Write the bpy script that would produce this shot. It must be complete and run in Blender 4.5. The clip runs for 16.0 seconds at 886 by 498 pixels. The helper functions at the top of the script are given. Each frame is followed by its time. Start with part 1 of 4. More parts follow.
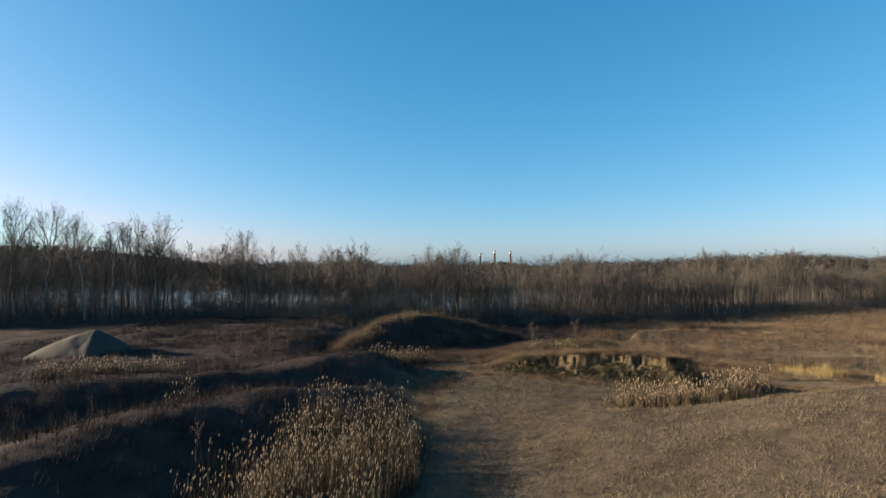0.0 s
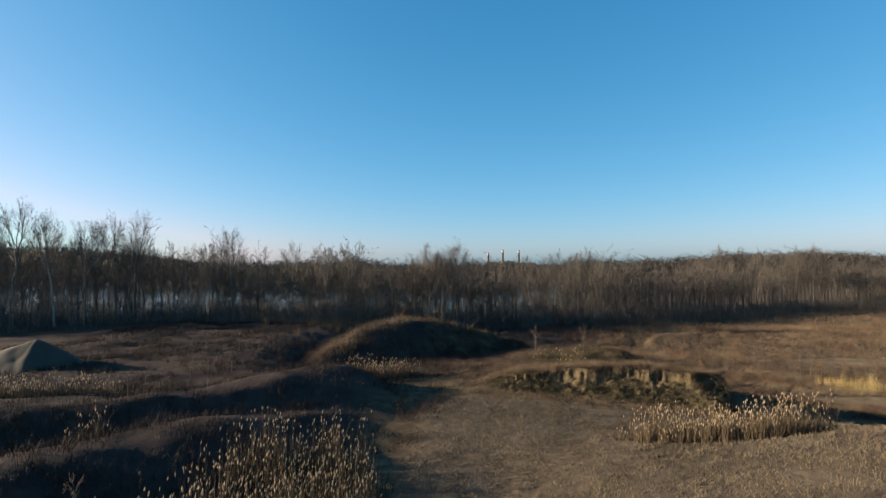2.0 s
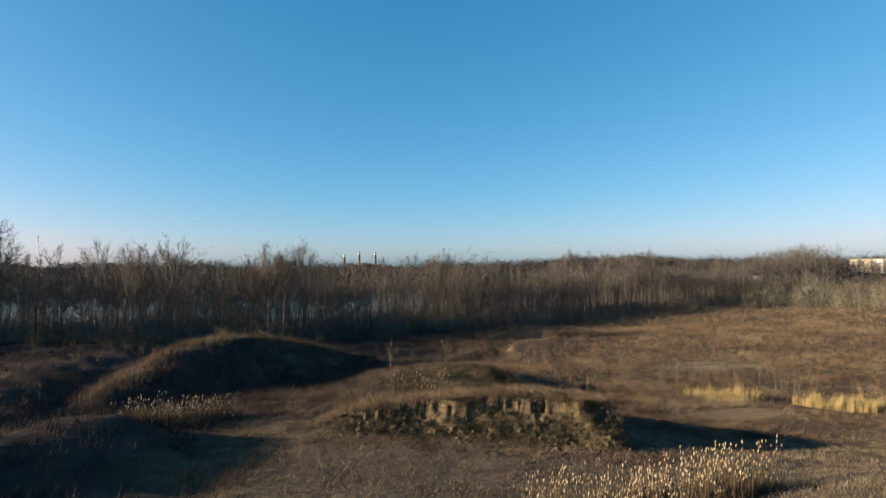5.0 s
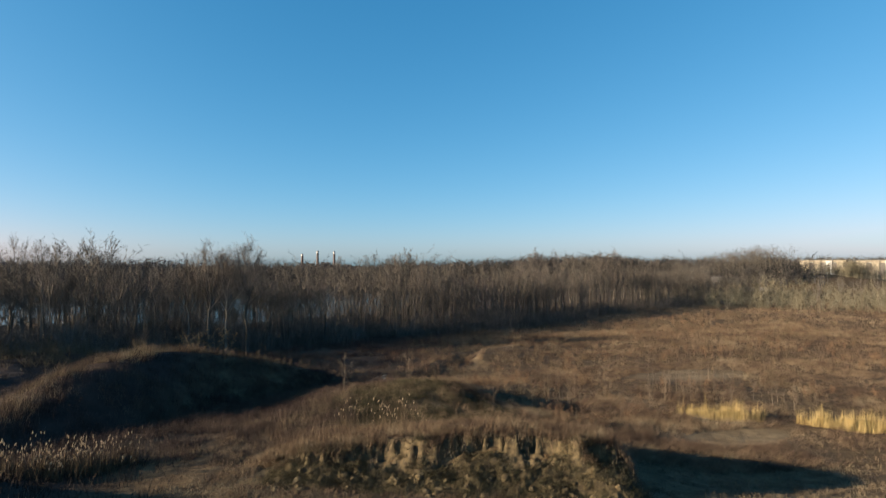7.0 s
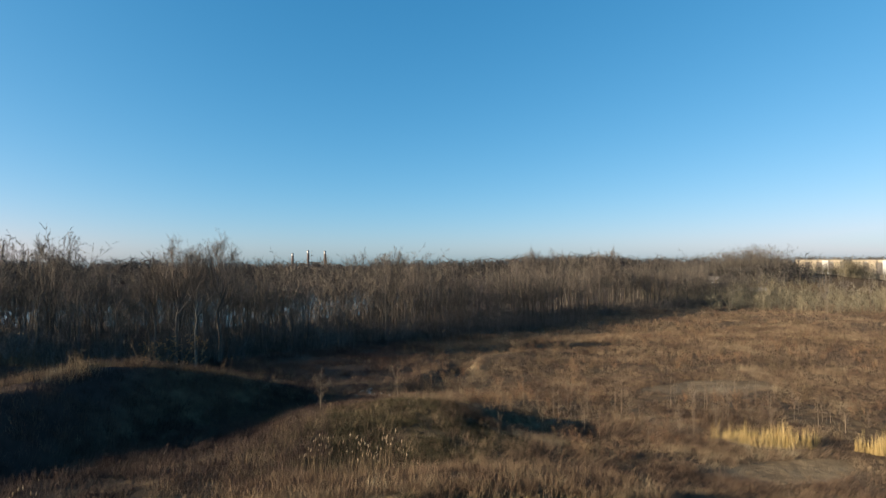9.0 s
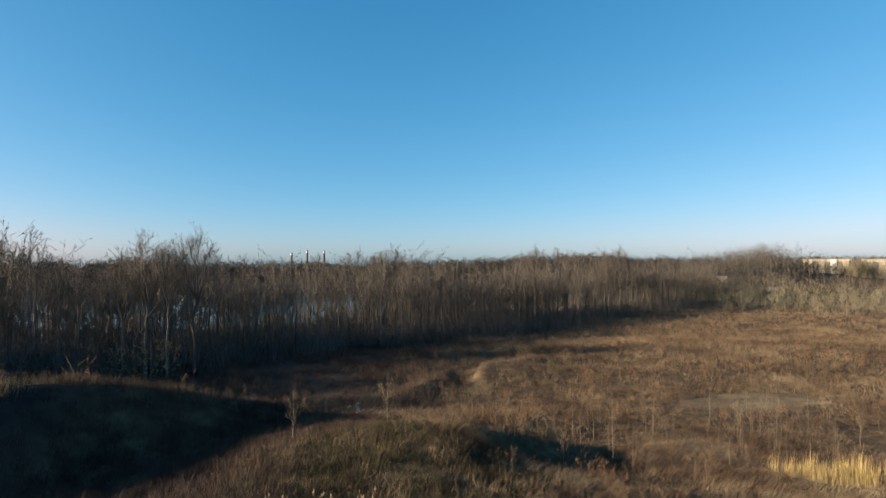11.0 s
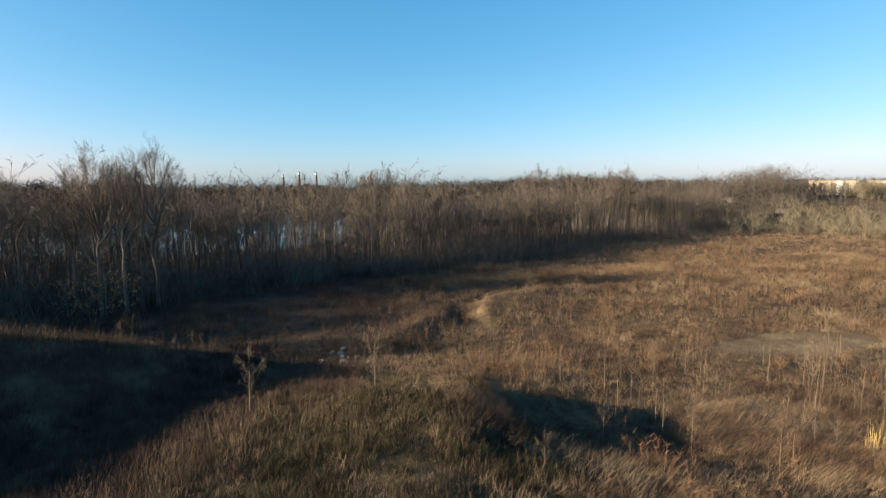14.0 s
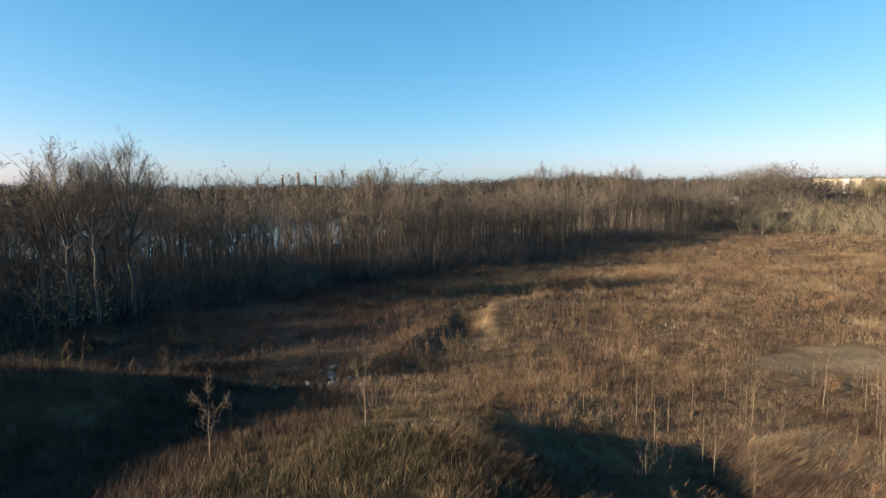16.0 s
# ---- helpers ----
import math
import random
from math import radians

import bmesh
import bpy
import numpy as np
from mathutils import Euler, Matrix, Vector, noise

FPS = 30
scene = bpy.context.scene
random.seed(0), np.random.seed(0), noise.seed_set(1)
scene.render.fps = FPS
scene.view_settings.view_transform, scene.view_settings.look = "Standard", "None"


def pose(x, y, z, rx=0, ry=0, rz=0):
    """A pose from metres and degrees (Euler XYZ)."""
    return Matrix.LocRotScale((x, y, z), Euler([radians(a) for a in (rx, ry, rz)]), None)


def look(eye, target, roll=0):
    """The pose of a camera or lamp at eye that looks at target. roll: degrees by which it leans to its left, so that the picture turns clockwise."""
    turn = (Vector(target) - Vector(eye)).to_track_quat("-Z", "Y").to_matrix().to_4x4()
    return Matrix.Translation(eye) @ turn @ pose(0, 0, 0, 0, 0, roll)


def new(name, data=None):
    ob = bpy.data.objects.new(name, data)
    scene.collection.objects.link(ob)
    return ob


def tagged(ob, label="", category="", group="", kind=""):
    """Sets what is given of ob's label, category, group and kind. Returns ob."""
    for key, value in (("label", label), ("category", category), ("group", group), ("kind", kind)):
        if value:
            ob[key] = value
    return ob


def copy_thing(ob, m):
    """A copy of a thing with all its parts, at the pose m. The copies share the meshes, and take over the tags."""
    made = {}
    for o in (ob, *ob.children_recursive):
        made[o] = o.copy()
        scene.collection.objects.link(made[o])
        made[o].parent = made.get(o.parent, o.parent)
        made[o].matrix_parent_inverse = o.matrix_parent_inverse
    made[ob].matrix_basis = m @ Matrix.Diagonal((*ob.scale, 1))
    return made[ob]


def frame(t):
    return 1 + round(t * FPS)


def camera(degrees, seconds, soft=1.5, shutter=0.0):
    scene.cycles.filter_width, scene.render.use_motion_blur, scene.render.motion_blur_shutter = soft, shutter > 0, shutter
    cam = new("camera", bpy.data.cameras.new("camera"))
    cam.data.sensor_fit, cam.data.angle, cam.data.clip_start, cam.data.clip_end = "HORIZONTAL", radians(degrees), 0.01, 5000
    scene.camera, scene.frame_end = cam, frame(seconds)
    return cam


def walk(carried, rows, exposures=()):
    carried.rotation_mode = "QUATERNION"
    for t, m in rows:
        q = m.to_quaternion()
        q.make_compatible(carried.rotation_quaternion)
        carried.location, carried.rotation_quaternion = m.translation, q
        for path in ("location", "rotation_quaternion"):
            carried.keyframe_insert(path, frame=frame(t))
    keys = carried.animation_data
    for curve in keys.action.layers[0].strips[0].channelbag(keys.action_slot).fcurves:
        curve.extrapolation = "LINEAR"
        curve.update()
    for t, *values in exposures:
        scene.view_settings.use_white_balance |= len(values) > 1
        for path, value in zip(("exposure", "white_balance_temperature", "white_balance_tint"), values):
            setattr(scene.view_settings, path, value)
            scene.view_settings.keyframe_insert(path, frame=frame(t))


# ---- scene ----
cam = camera(77.2, 16.0, soft=1.4)
PATH = [
    (0, (-0.851, -0.979, 12.309), (-1.035, 1.011, 12.367), -0.2),
    (0.5, (-0.276, 1.213, 12.271), (-0.469, 3.203, 12.331), -0.3),
    (1, (0.033, 3.261, 12.314), (-0.169, 5.25, 12.372), -0.4),
    (1.5, (0.398, 5.502, 12.366), (0.189, 7.491, 12.422), -0.4),
    (2, (0.526, 7.628, 12.312), (0.312, 9.616, 12.369), -0.5),
    (2.5, (0.584, 9.673, 12.269), (0.367, 11.661, 12.326), -0.5),
    (3, (0.694, 11.622, 12.28), (0.472, 13.609, 12.338), -0.5),
    (3.5, (0.796, 13.864, 12.197), (0.57, 15.85, 12.258), -0.6),
    (4, (0.851, 15.875, 12.26), (0.95, 17.871, 12.32), -0.4),
    (4.2, (0.93, 16.73, 12.29), (1.184, 18.713, 12.35), -0.4),
    (6.3, (1.89, 25.72, 12.63), (2.201, 27.695, 12.69), -0.4),
    (6.5, (1.988, 26.552, 12.648), (2.299, 28.527, 12.705), -0.4),
    (7, (2.263, 28.633, 12.609), (2.702, 30.584, 12.667), -0.2),
    (7.5, (2.649, 30.688, 12.636), (3.111, 32.633, 12.694), -0.3),
    (8, (3.033, 32.758, 12.672), (3.497, 34.702, 12.73), -0.3),
    (8.5, (3.422, 34.815, 12.613), (3.891, 36.759, 12.67), -0.2),
    (9, (3.841, 36.814, 12.554), (4.31, 38.757, 12.611), -0.2),
    (11.5, (6.263, 46.902, 12.212), (6.734, 48.845, 12.268), -0.2),
    (12, (6.641, 48.846, 12.214), (7.111, 50.789, 12.269), -0.2),
    (12.5, (6.921, 50.599, 12.144), (7.396, 52.541, 12.176), -0.2),
    (13, (7.221, 52.192, 12.071), (7.712, 54.128, 11.957), -0.2),
    (13.5, (7.461, 53.678, 11.996), (7.953, 55.605, 11.786), -0.2),
    (14, (7.748, 55.16, 11.895), (8.236, 57.087, 11.672), -0.2),
    (14.5, (8.026, 56.595, 11.827), (8.512, 58.523, 11.602), -0.3),
    (15, (8.293, 57.981, 11.724), (8.778, 59.908, 11.5), -0.3),
    (15.5, (8.564, 59.228, 11.695), (9.05, 61.155, 11.47), -0.4),
    (16, (8.899, 60.557, 11.7), (9.388, 62.483, 11.477), -0.4),
]
walk(cam, [(t, look(eye, target, roll)) for t, eye, target, roll in PATH], [
    (0, 1.72, 6450, 10), (3.5, 1.65, 6500, 11), (12.4, 1.69, 6600, 11), (13.8, 1.97, 6850, 13), (16, 1.97, 6850, 13)])

# ---- world, sun and exposure ----
SUN_EL, SUN_AZ = radians(13.5), math.atan2(-0.998, -0.05)
world = bpy.data.worlds.new("sky")
scene.world = world
world.use_nodes = True
wn, wl = world.node_tree.nodes, world.node_tree.links
sky = wn.new("ShaderNodeTexSky")
sky.sky_type, sky.sun_disc = "NISHITA", False
sky.sun_elevation, sky.sun_rotation = SUN_EL, SUN_AZ
sky.altitude, sky.air_density, sky.dust_density, sky.ozone_density = 2000, 1.0, 4.5, 5.0
wn["Background"].inputs["Strength"].default_value = 0.09
# the sky's colours, each with its own contrast
split, merge = wn.new("ShaderNodeSeparateColor"), wn.new("ShaderNodeCombineColor")
wl.new(sky.outputs["Color"], split.inputs["Color"])
for channel, power, gain in (("Red", 1.5, 0.70), ("Green", 0.80, 0.96), ("Blue", 0.65, 1.13)):
    bend, lift = wn.new("ShaderNodeMath"), wn.new("ShaderNodeMath")
    bend.operation, lift.operation = "POWER", "MULTIPLY"
    bend.inputs[1].default_value, lift.inputs[1].default_value = power, gain
    cap = wn.new("ShaderNodeMath")
    cap.operation, cap.inputs[1].default_value = "MINIMUM", {"Red": 2.2, "Green": 8.0, "Blue": 10.0}[channel]
    wl.new(split.outputs[channel], cap.inputs[0])
    wl.new(cap.outputs[0], bend.inputs[0])
    wl.new(bend.outputs[0], lift.inputs[0])
    wl.new(lift.outputs[0], merge.inputs[channel])
wl.new(merge.outputs["Color"], wn["Background"].inputs["Color"])
sun_data = bpy.data.lights.new("sun", "SUN")
sun_data.energy, sun_data.angle, sun_data.color = 5.0, radians(0.6), (1.0, 0.82, 0.58)
sun = new("sun", sun_data)
to_sun = Vector((math.sin(SUN_AZ) * math.cos(SUN_EL), math.cos(SUN_AZ) * math.cos(SUN_EL), math.sin(SUN_EL)))
sun.matrix_world = look(to_sun * 200, (0, 0, 0))

RNG = np.random.default_rng(7)


# ---- helpers for meshes ----
def mesh_of(name, verts, faces, material, smooth=False):
    """A mesh from arrays of vertices and of triangles or quads."""
    verts, faces = np.asarray(verts, np.float32), np.asarray(faces, np.int32)
    me = bpy.data.meshes.new(name)
    n, k = faces.shape
    me.vertices.add(len(verts))
    me.vertices.foreach_set("co", verts.ravel())
    me.loops.add(n * k)
    me.loops.foreach_set("vertex_index", faces.ravel())
    me.polygons.add(n)
    me.polygons.foreach_set("loop_start", np.arange(n, dtype=np.int32) * k)
    if smooth:
        me.polygons.foreach_set("use_smooth", np.ones(n, bool))
    me.materials.append(material)
    me.update(calc_edges=True)
    return me


def part(name, data, parent, label="", material=None):
    """One mesh (or bmesh with a material) as an object under a thing or a part."""
    if isinstance(data, bmesh.types.BMesh):
        me = bpy.data.meshes.new(name)
        data.to_mesh(me)
        data.free()
        me.materials.append(material)
        data = me
    ob = new(name, data)
    ob.parent = parent
    return tagged(ob, label)


def joined(pieces):
    """Several (vertices, faces) as one."""
    vs, fs, n = [], [], 0
    for v, f in pieces:
        vs.append(v)
        fs.append(np.asarray(f) + n)
        n += len(v)
    return np.concatenate(vs), np.concatenate(fs)


def sm(a, b, v):
    t = np.clip((np.asarray(v, float) - a) / (b - a), 0, 1)
    return t * t * (3 - 2 * t)


def value_noise(x, y, scale, seed=0):
    """Smooth noise in -1..1 on arrays."""
    x, y = np.asarray(x, float) / scale, np.asarray(y, float) / scale
    i, j = np.floor(x).astype(np.int64), np.floor(y).astype(np.int64)
    u, v = x - i, y - j
    u, v = u * u * (3 - 2 * u), v * v * (3 - 2 * v)

    def h(a, b):
        n = (a * 374761393 + b * 668265263 + seed * 974634777) & 0x7FFFFFFF
        n = ((n ^ (n >> 13)) * 1274126177) & 0x7FFFFFFF
        return ((n ^ (n >> 16)) & 0xFFFF) / 32767.5 - 1
    return (h(i, j) * (1 - u) + h(i + 1, j) * u) * (1 - v) + (h(i, j + 1) * (1 - u) + h(i + 1, j + 1) * u) * v


def fbm(x, y, scale, seed=0, octaves=3):
    return sum(value_noise(x, y, scale / 2 ** k, seed + k) / 2 ** k for k in range(octaves)) / 1.75


# ---- the lie of the land ----
def bump(x, y, cx, cy, rx, ry, turn, height, power=1.0):
    c, s = math.cos(radians(turn)), math.sin(radians(turn))
    u, v = ((x - cx) * c + (y - cy) * s) / rx, (-(x - cx) * s + (y - cy) * c) / ry
    return height * np.exp(-((u * u + v * v) ** power))


BANK_A, BANK_B = np.array((-0.3, 63.4)), np.array((18.6, 56.8))
BANK_LEN = float(np.linalg.norm(BANK_B - BANK_A))
BANK_DIR = (BANK_B - BANK_A) / BANK_LEN
WATER = -8.0


def bank_st(x, y):
    """Along the bank's crest, and behind it."""
    dx, dy = x - BANK_A[0], y - BANK_A[1]
    return dx * BANK_DIR[0] + dy * BANK_DIR[1], -dx * BANK_DIR[1] + dy * BANK_DIR[0]


def shore(x):
    """The near shore of the river."""
    return 196 + 0.15 * (x + 60) + 0.012 * np.clip(x + 20, 0, None) ** 2


def ridge(x, y, line, into, out, width=1.6):
    """Height of a long ridge along a crest (x, y, z), and how far off to its inner side one stands."""
    best = np.full(np.shape(x), 1e9)
    off, top = np.zeros(np.shape(x)), np.zeros(np.shape(x))
    for (ax, ay, az), (bx, by, bz) in zip(line[:-1], line[1:]):
        ux, uy = bx - ax, by - ay
        t = np.clip(((x - ax) * ux + (y - ay) * uy) / (ux * ux + uy * uy), 0, 1)
        dx, dy = x - ax - t * ux, y - ay - t * uy
        d = np.hypot(dx, dy)
        near = d < best
        best = np.where(near, d, best)
        off = np.where(near, np.sign(ux * -dy + uy * dx) * d, off)
        top = np.where(near, az + t * (bz - az), top)
    w = np.where(off > 0, width, 1.6 * width)
    return top - np.where(off > 0, into, out) * (np.sqrt(off * off + w * w) - w), off


def over(a, b, k=0.7):
    """The higher of two surfaces, with a soft join."""
    h = np.clip(0.5 + 0.5 * (a - b) / k, 0, 1)
    return b * (1 - h) + a * h + k * h * (1 - h)


# crests of the two weedy ridges, and of the curved big mound
RIDGE_NEAR = [(-27, 12, 2.6), (-25, 24, 3.0), (-22.7, 32, 3.1), (-20.6, 36.6, 3.1), (-17.6, 40.5, 3.0), (-14.8, 45, 2.1), (-12.4, 48.5, 1.4), (-9, 53, 0.2)]
RIDGE_FAR = [(-48, 27, 3.4), (-36, 36, 3.6), (-32, 39, 3.5), (-26.3, 43.4, 3.2), (-22, 48.5, 2.9), (-19.4, 52.4, 3.0), (-16.4, 56.3, 3.0), (-15.0, 60, 2.6), (-14.2, 63, 0.9)]
MOUND = [(-21.5, 69.5, 1.0), (-19.2, 74, 2.3), (-17.4, 78.5, 3.8), (-15.6, 84, 4.15), (-13.6, 88, 4.0), (-10.5, 90.3, 3.65), (-6.5, 91.5, 2.9), (-2.5, 93, 1.5), (2, 95, 0.2), (6, 97, -1.6)]

SCARP = [(26.3, 108, -3.2), (27, 111, -2.3), (27.8, 114.5, -1.7), (30.5, 119.5, -1.5), (37, 123, -1.7), (46, 125.5, -2.4), (54, 126.5, -3.2)]


def land(x, y):
    """Height of the ground, without the bank."""
    x, y = np.asarray(x, float), np.asarray(y, float)
    z = 0.45 + 0.175 * np.clip(x, 0, 26) * (1 - sm(36, 51, y)) * sm(-30, 5, y)
    # the rough higher ground on the west, with two ridges and a trough
    wob = 1.3 * fbm(x, y, 11, 81)
    step = np.interp(y, (15, 36, 43, 48.5, 56, 62, 70, 80), (-40, -38, -31, -26, -21, -20, -23, -25))
    z = z + 1.5 * sm(3, -6, x - step + wob)
    near_h, near_d = ridge(x + 0.7 * wob, y, RIDGE_NEAR, 0.42, 0.30)
    z = z + 0.6 * sm(0, -4, near_d) * (1 - sm(46, 56, y)) * sm(-48, -40, x)
    z = over(near_h + 0.25 * fbm(x, y, 5, 82), z)
    far_h, _ = ridge(x + 0.7 * wob, y, RIDGE_FAR, 0.42, 0.26)
    z = over(far_h + 0.3 * fbm(x, y, 6, 83), z)
    z = z + sm(-16, -26, x) * (0.45 * fbm(x, y, 9, 85) + 0.25 * fbm(x, y, 4, 84))
    z = z + bump(x, y, -32, 68, 7, 3, 10, 0.5) + bump(x, y, -38, 56, 9, 3, 20, 0.5)
    # fall to the far field
    yy = y - 22 * sm(-4, -26, x)
    far = sm(80, 106, yy)
    steep = np.exp(-((y - 82.5) / 5.0) ** 4)
    side = sm(0, 1, (x - 13 + 5 * sm(64, 72, y) - 7 * steep) / (22 + 5 * sm(64, 72, y) - 20 * steep)) * sm(47, 62, y)
    z = z - 3.0 * (1 - (1 - far) * (1 - 0.85 * side))
    z = z - 1.4 * sm(128, 165, y) * (1 - sm(60, 110, x)) - 1.0 * sm(150, 220, y) * sm(60, 110, x)
    # the hollow and the big mound that curves round it
    z = z - bump(x, y, -4, 83, 6.5, 8, -16, 0.7)
    mound_h, _ = ridge(x + 0.5 * fbm(x, y, 5, 86), y + 0.5 * fbm(x, y, 5, 87), MOUND, 0.62, 0.5, 1.3)
    z = over(mound_h + 0.2 * fbm(x, y, 6, 90) + 0.1 * fbm(x, y, 2.2, 91), z, 0.5)
    z = z + bump(x, y, 12.0, 82, 6.0, 5.5, 0, 0.55, 1.4) * (1 + 0.6 * fbm(x, y, 3.5, 88))
    # broken ground and a ditch before the woods
    scarp_h, _ = ridge(x, y, SCARP, 0.10, 0.75, 0.5)
    z = over(scarp_h + 0.15 * fbm(x, y, 3, 92), z, 0.3) + bump(x, y, 19, 109.5, 8, 2.0, 52, 0.9)
    z = z - bump(x, y, 25.2, 117, 4.0, 1.6, 66, 1.3) - 1.3 * np.exp(-((y - np.interp(x, (-14, 22, 49, 80), (126, 152, 164, 176)) - 1.5 * fbm(x, y, 14, 89)) / 1.6) ** 2) * sm(-30, -14, x) * (1 - sm(50, 75, x))
    # bluff and hills far off
    z = z + bump(x, y, 285, 315, 60, 60, 0, 11) + 6.0 * sm(300, 520, np.hypot(x - 60, y - 60)) * sm(150, 330, x)
    z = z + 50 * sm(640, 1100, y) * (1 - sm(1200, 1500, y)) * sm(-430, -950, x) + 2.5 * sm(620, 700, y)
    # river bed
    river = sm(0, 14, y - shore(x)) * (1 - sm(600, 640, y + 0.12 * x))
    z = z * (1 - river) + (WATER - 1.5) * river
    # small unevenness
    near = 1 - sm(150, 260, np.hypot(x, y - 60))
    rough = 0.35 + 0.65 * (1 - sm(-8, 0, x)) + 0.4 * sm(60, 70, y)
    z = z + near * rough * (0.22 * fbm(x, y, 7.0, 3) + 0.12 * fbm(x, y, 1.8, 9)) + 0.2 * near * fbm(x, y, 30, 5)
    return z


def berm(x, y):
    s, d = bank_st(x, y)
    rise = sm(-1.7, 0.1, d) * (1 - sm(2.2, 9.5, d))
    ends = sm(-2.5, 2.5, s) * (1 - sm(BANK_LEN - 0.5, BANK_LEN + 1.8, s))
    return (1.1 + 1.4 * sm(-1, 14, s) - 0.1) * rise * ends


def ground_z(x, y):
    return land(x, y) + berm(x, y)


# ---- materials ----
def material(name, ramp, scale=2.0, rough=0.9, vary=0.35, fine=14.0, relief=0.0, random_by="island", metallic=0.0, spec=0.2):
    """A ramp of colours over noise at two sizes, varied from piece to piece."""
    m = bpy.data.materials.new(name)
    m.use_nodes = True
    n, l = m.node_tree.nodes, m.node_tree.links
    b = n["Principled BSDF"]
    b.inputs["Roughness"].default_value, b.inputs["Metallic"].default_value = rough, metallic
    b.inputs["Specular IOR Level"].default_value = spec
    geo = n.new("ShaderNodeNewGeometry")
    big, small = n.new("ShaderNodeTexNoise"), n.new("ShaderNodeTexNoise")
    big.inputs["Scale"].default_value, small.inputs["Scale"].default_value = 1.0 / scale, fine
    big.inputs["Detail"].default_value = small.inputs["Detail"].default_value = 4
    for t in (big, small):
        l.new(geo.outputs["Position"], t.inputs["Vector"])
    mix = n.new("ShaderNodeMath")
    mix.operation = "MULTIPLY_ADD"
    mix.inputs[1].default_value = 0.45
    l.new(small.outputs["Fac"], mix.inputs[0])
    half = n.new("ShaderNodeMath")
    half.operation = "MULTIPLY"
    half.inputs[1].default_value = 0.55
    l.new(big.outputs["Fac"], half.inputs[0])
    l.new(half.outputs[0], mix.inputs[2])
    shift = n.new("ShaderNodeMath")
    shift.operation = "MULTIPLY_ADD"
    shift.inputs[1].default_value = vary
    if random_by == "island":
        l.new(geo.outputs["Random Per Island"], shift.inputs[0])
    else:
        info = n.new("ShaderNodeObjectInfo")
        l.new(info.outputs["Random"], shift.inputs[0])
    less = n.new("ShaderNodeMath")
    less.operation = "SUBTRACT"
    less.inputs[1].default_value = vary / 2
    l.new(mix.outputs[0], less.inputs[0])
    l.new(less.outputs[0], shift.inputs[2])
    r = n.new("ShaderNodeValToRGB")
    while len(r.color_ramp.elements) < len(ramp):
        r.color_ramp.elements.new(0.5)
    for e, (p, c) in zip(r.color_ramp.elements, ramp):
        e.position, e.color = p, (*c, 1)
    l.new(shift.outputs[0], r.inputs["Fac"])
    l.new(r.outputs["Color"], b.inputs["Base Color"])
    if relief:
        bp = n.new("ShaderNodeBump")
        bp.inputs["Strength"].default_value, bp.inputs["Distance"].default_value = 0.8, relief
        l.new(mix.outputs[0], bp.inputs["Height"])
        l.new(bp.outputs["Normal"], b.inputs["Normal"])
    return m


M_MOWN = material("short_dry_grass", [(0.36, (0.050, 0.037, 0.024)), (0.46, (0.100, 0.076, 0.050)), (0.56, (0.150, 0.115, 0.076)), (0.68, (0.085, 0.076, 0.042))], 5, fine=0.9, vary=0.16)
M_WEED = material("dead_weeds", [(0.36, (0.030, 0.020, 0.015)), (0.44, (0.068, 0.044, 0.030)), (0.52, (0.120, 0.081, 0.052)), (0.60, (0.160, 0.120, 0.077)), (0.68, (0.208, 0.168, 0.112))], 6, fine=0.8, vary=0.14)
# dull dead weeds, tone and hue also set to carry shade on mound and hollow
M_DULL = material("dull_shade_weeds", [(0.36, (0.025, 0.016, 0.015)), (0.48, (0.049, 0.032, 0.027)), (0.58, (0.076, 0.052, 0.040)), (0.68, (0.122, 0.086, 0.060))], 8, fine=0.7, vary=0.14)
# darker copy of the dull weeds, with the western ridges' shade in its colour
M_SHADE_WEED = material("dark_weeds", [(0.36, (0.009, 0.006, 0.006)), (0.48, (0.017, 0.011, 0.010)), (0.58, (0.030, 0.020, 0.016)), (0.68, (0.056, 0.038, 0.028))], 8, fine=0.7, vary=0.14)
M_STALK = material("reed_stalks", [(0.2, (0.052, 0.036, 0.022)), (0.5, (0.086, 0.061, 0.035)), (0.8, (0.108, 0.082, 0.052))], 4, vary=0.5)
M_PLUME = material("reed_plumes", [(0.2, (0.20, 0.142, 0.088)), (0.8, (0.42, 0.315, 0.205))], 3, vary=0.6)
M_STRAW = material("yellow_straw", [(0.2, (0.228, 0.158, 0.059)), (0.5, (0.327, 0.238, 0.099)), (0.8, (0.376, 0.292, 0.149))], 3, vary=0.5)
M_BARK = material("grey_bark", [(0.25, (0.030, 0.025, 0.021)), (0.5, (0.078, 0.064, 0.052)), (0.75, (0.135, 0.114, 0.094))], 1.5, fine=6, vary=0.4, random_by="object")
M_PALE = material("pale_bark", [(0.3, (0.061, 0.050, 0.038)), (0.48, (0.161, 0.142, 0.118)), (0.7, (0.253, 0.233, 0.203))], 1.8, fine=3, vary=0.3, random_by="object")
M_TWIG = material("brown_twigs", [(0.2, (0.042, 0.035, 0.030)), (0.5, (0.096, 0.079, 0.067)), (0.8, (0.165, 0.140, 0.118))], 12, vary=0.5)
M_SAP = material("sapling_bark", [(0.3, (0.070, 0.050, 0.035)), (0.7, (0.150, 0.116, 0.085))], 1.5, fine=4, vary=0.4, random_by="object")
M_WOOD = material("woodland_bark", [(0.25, (0.030, 0.026, 0.024)), (0.5, (0.072, 0.062, 0.053)), (0.75, (0.165, 0.142, 0.116))], 3.2, fine=0.9, vary=0.26)
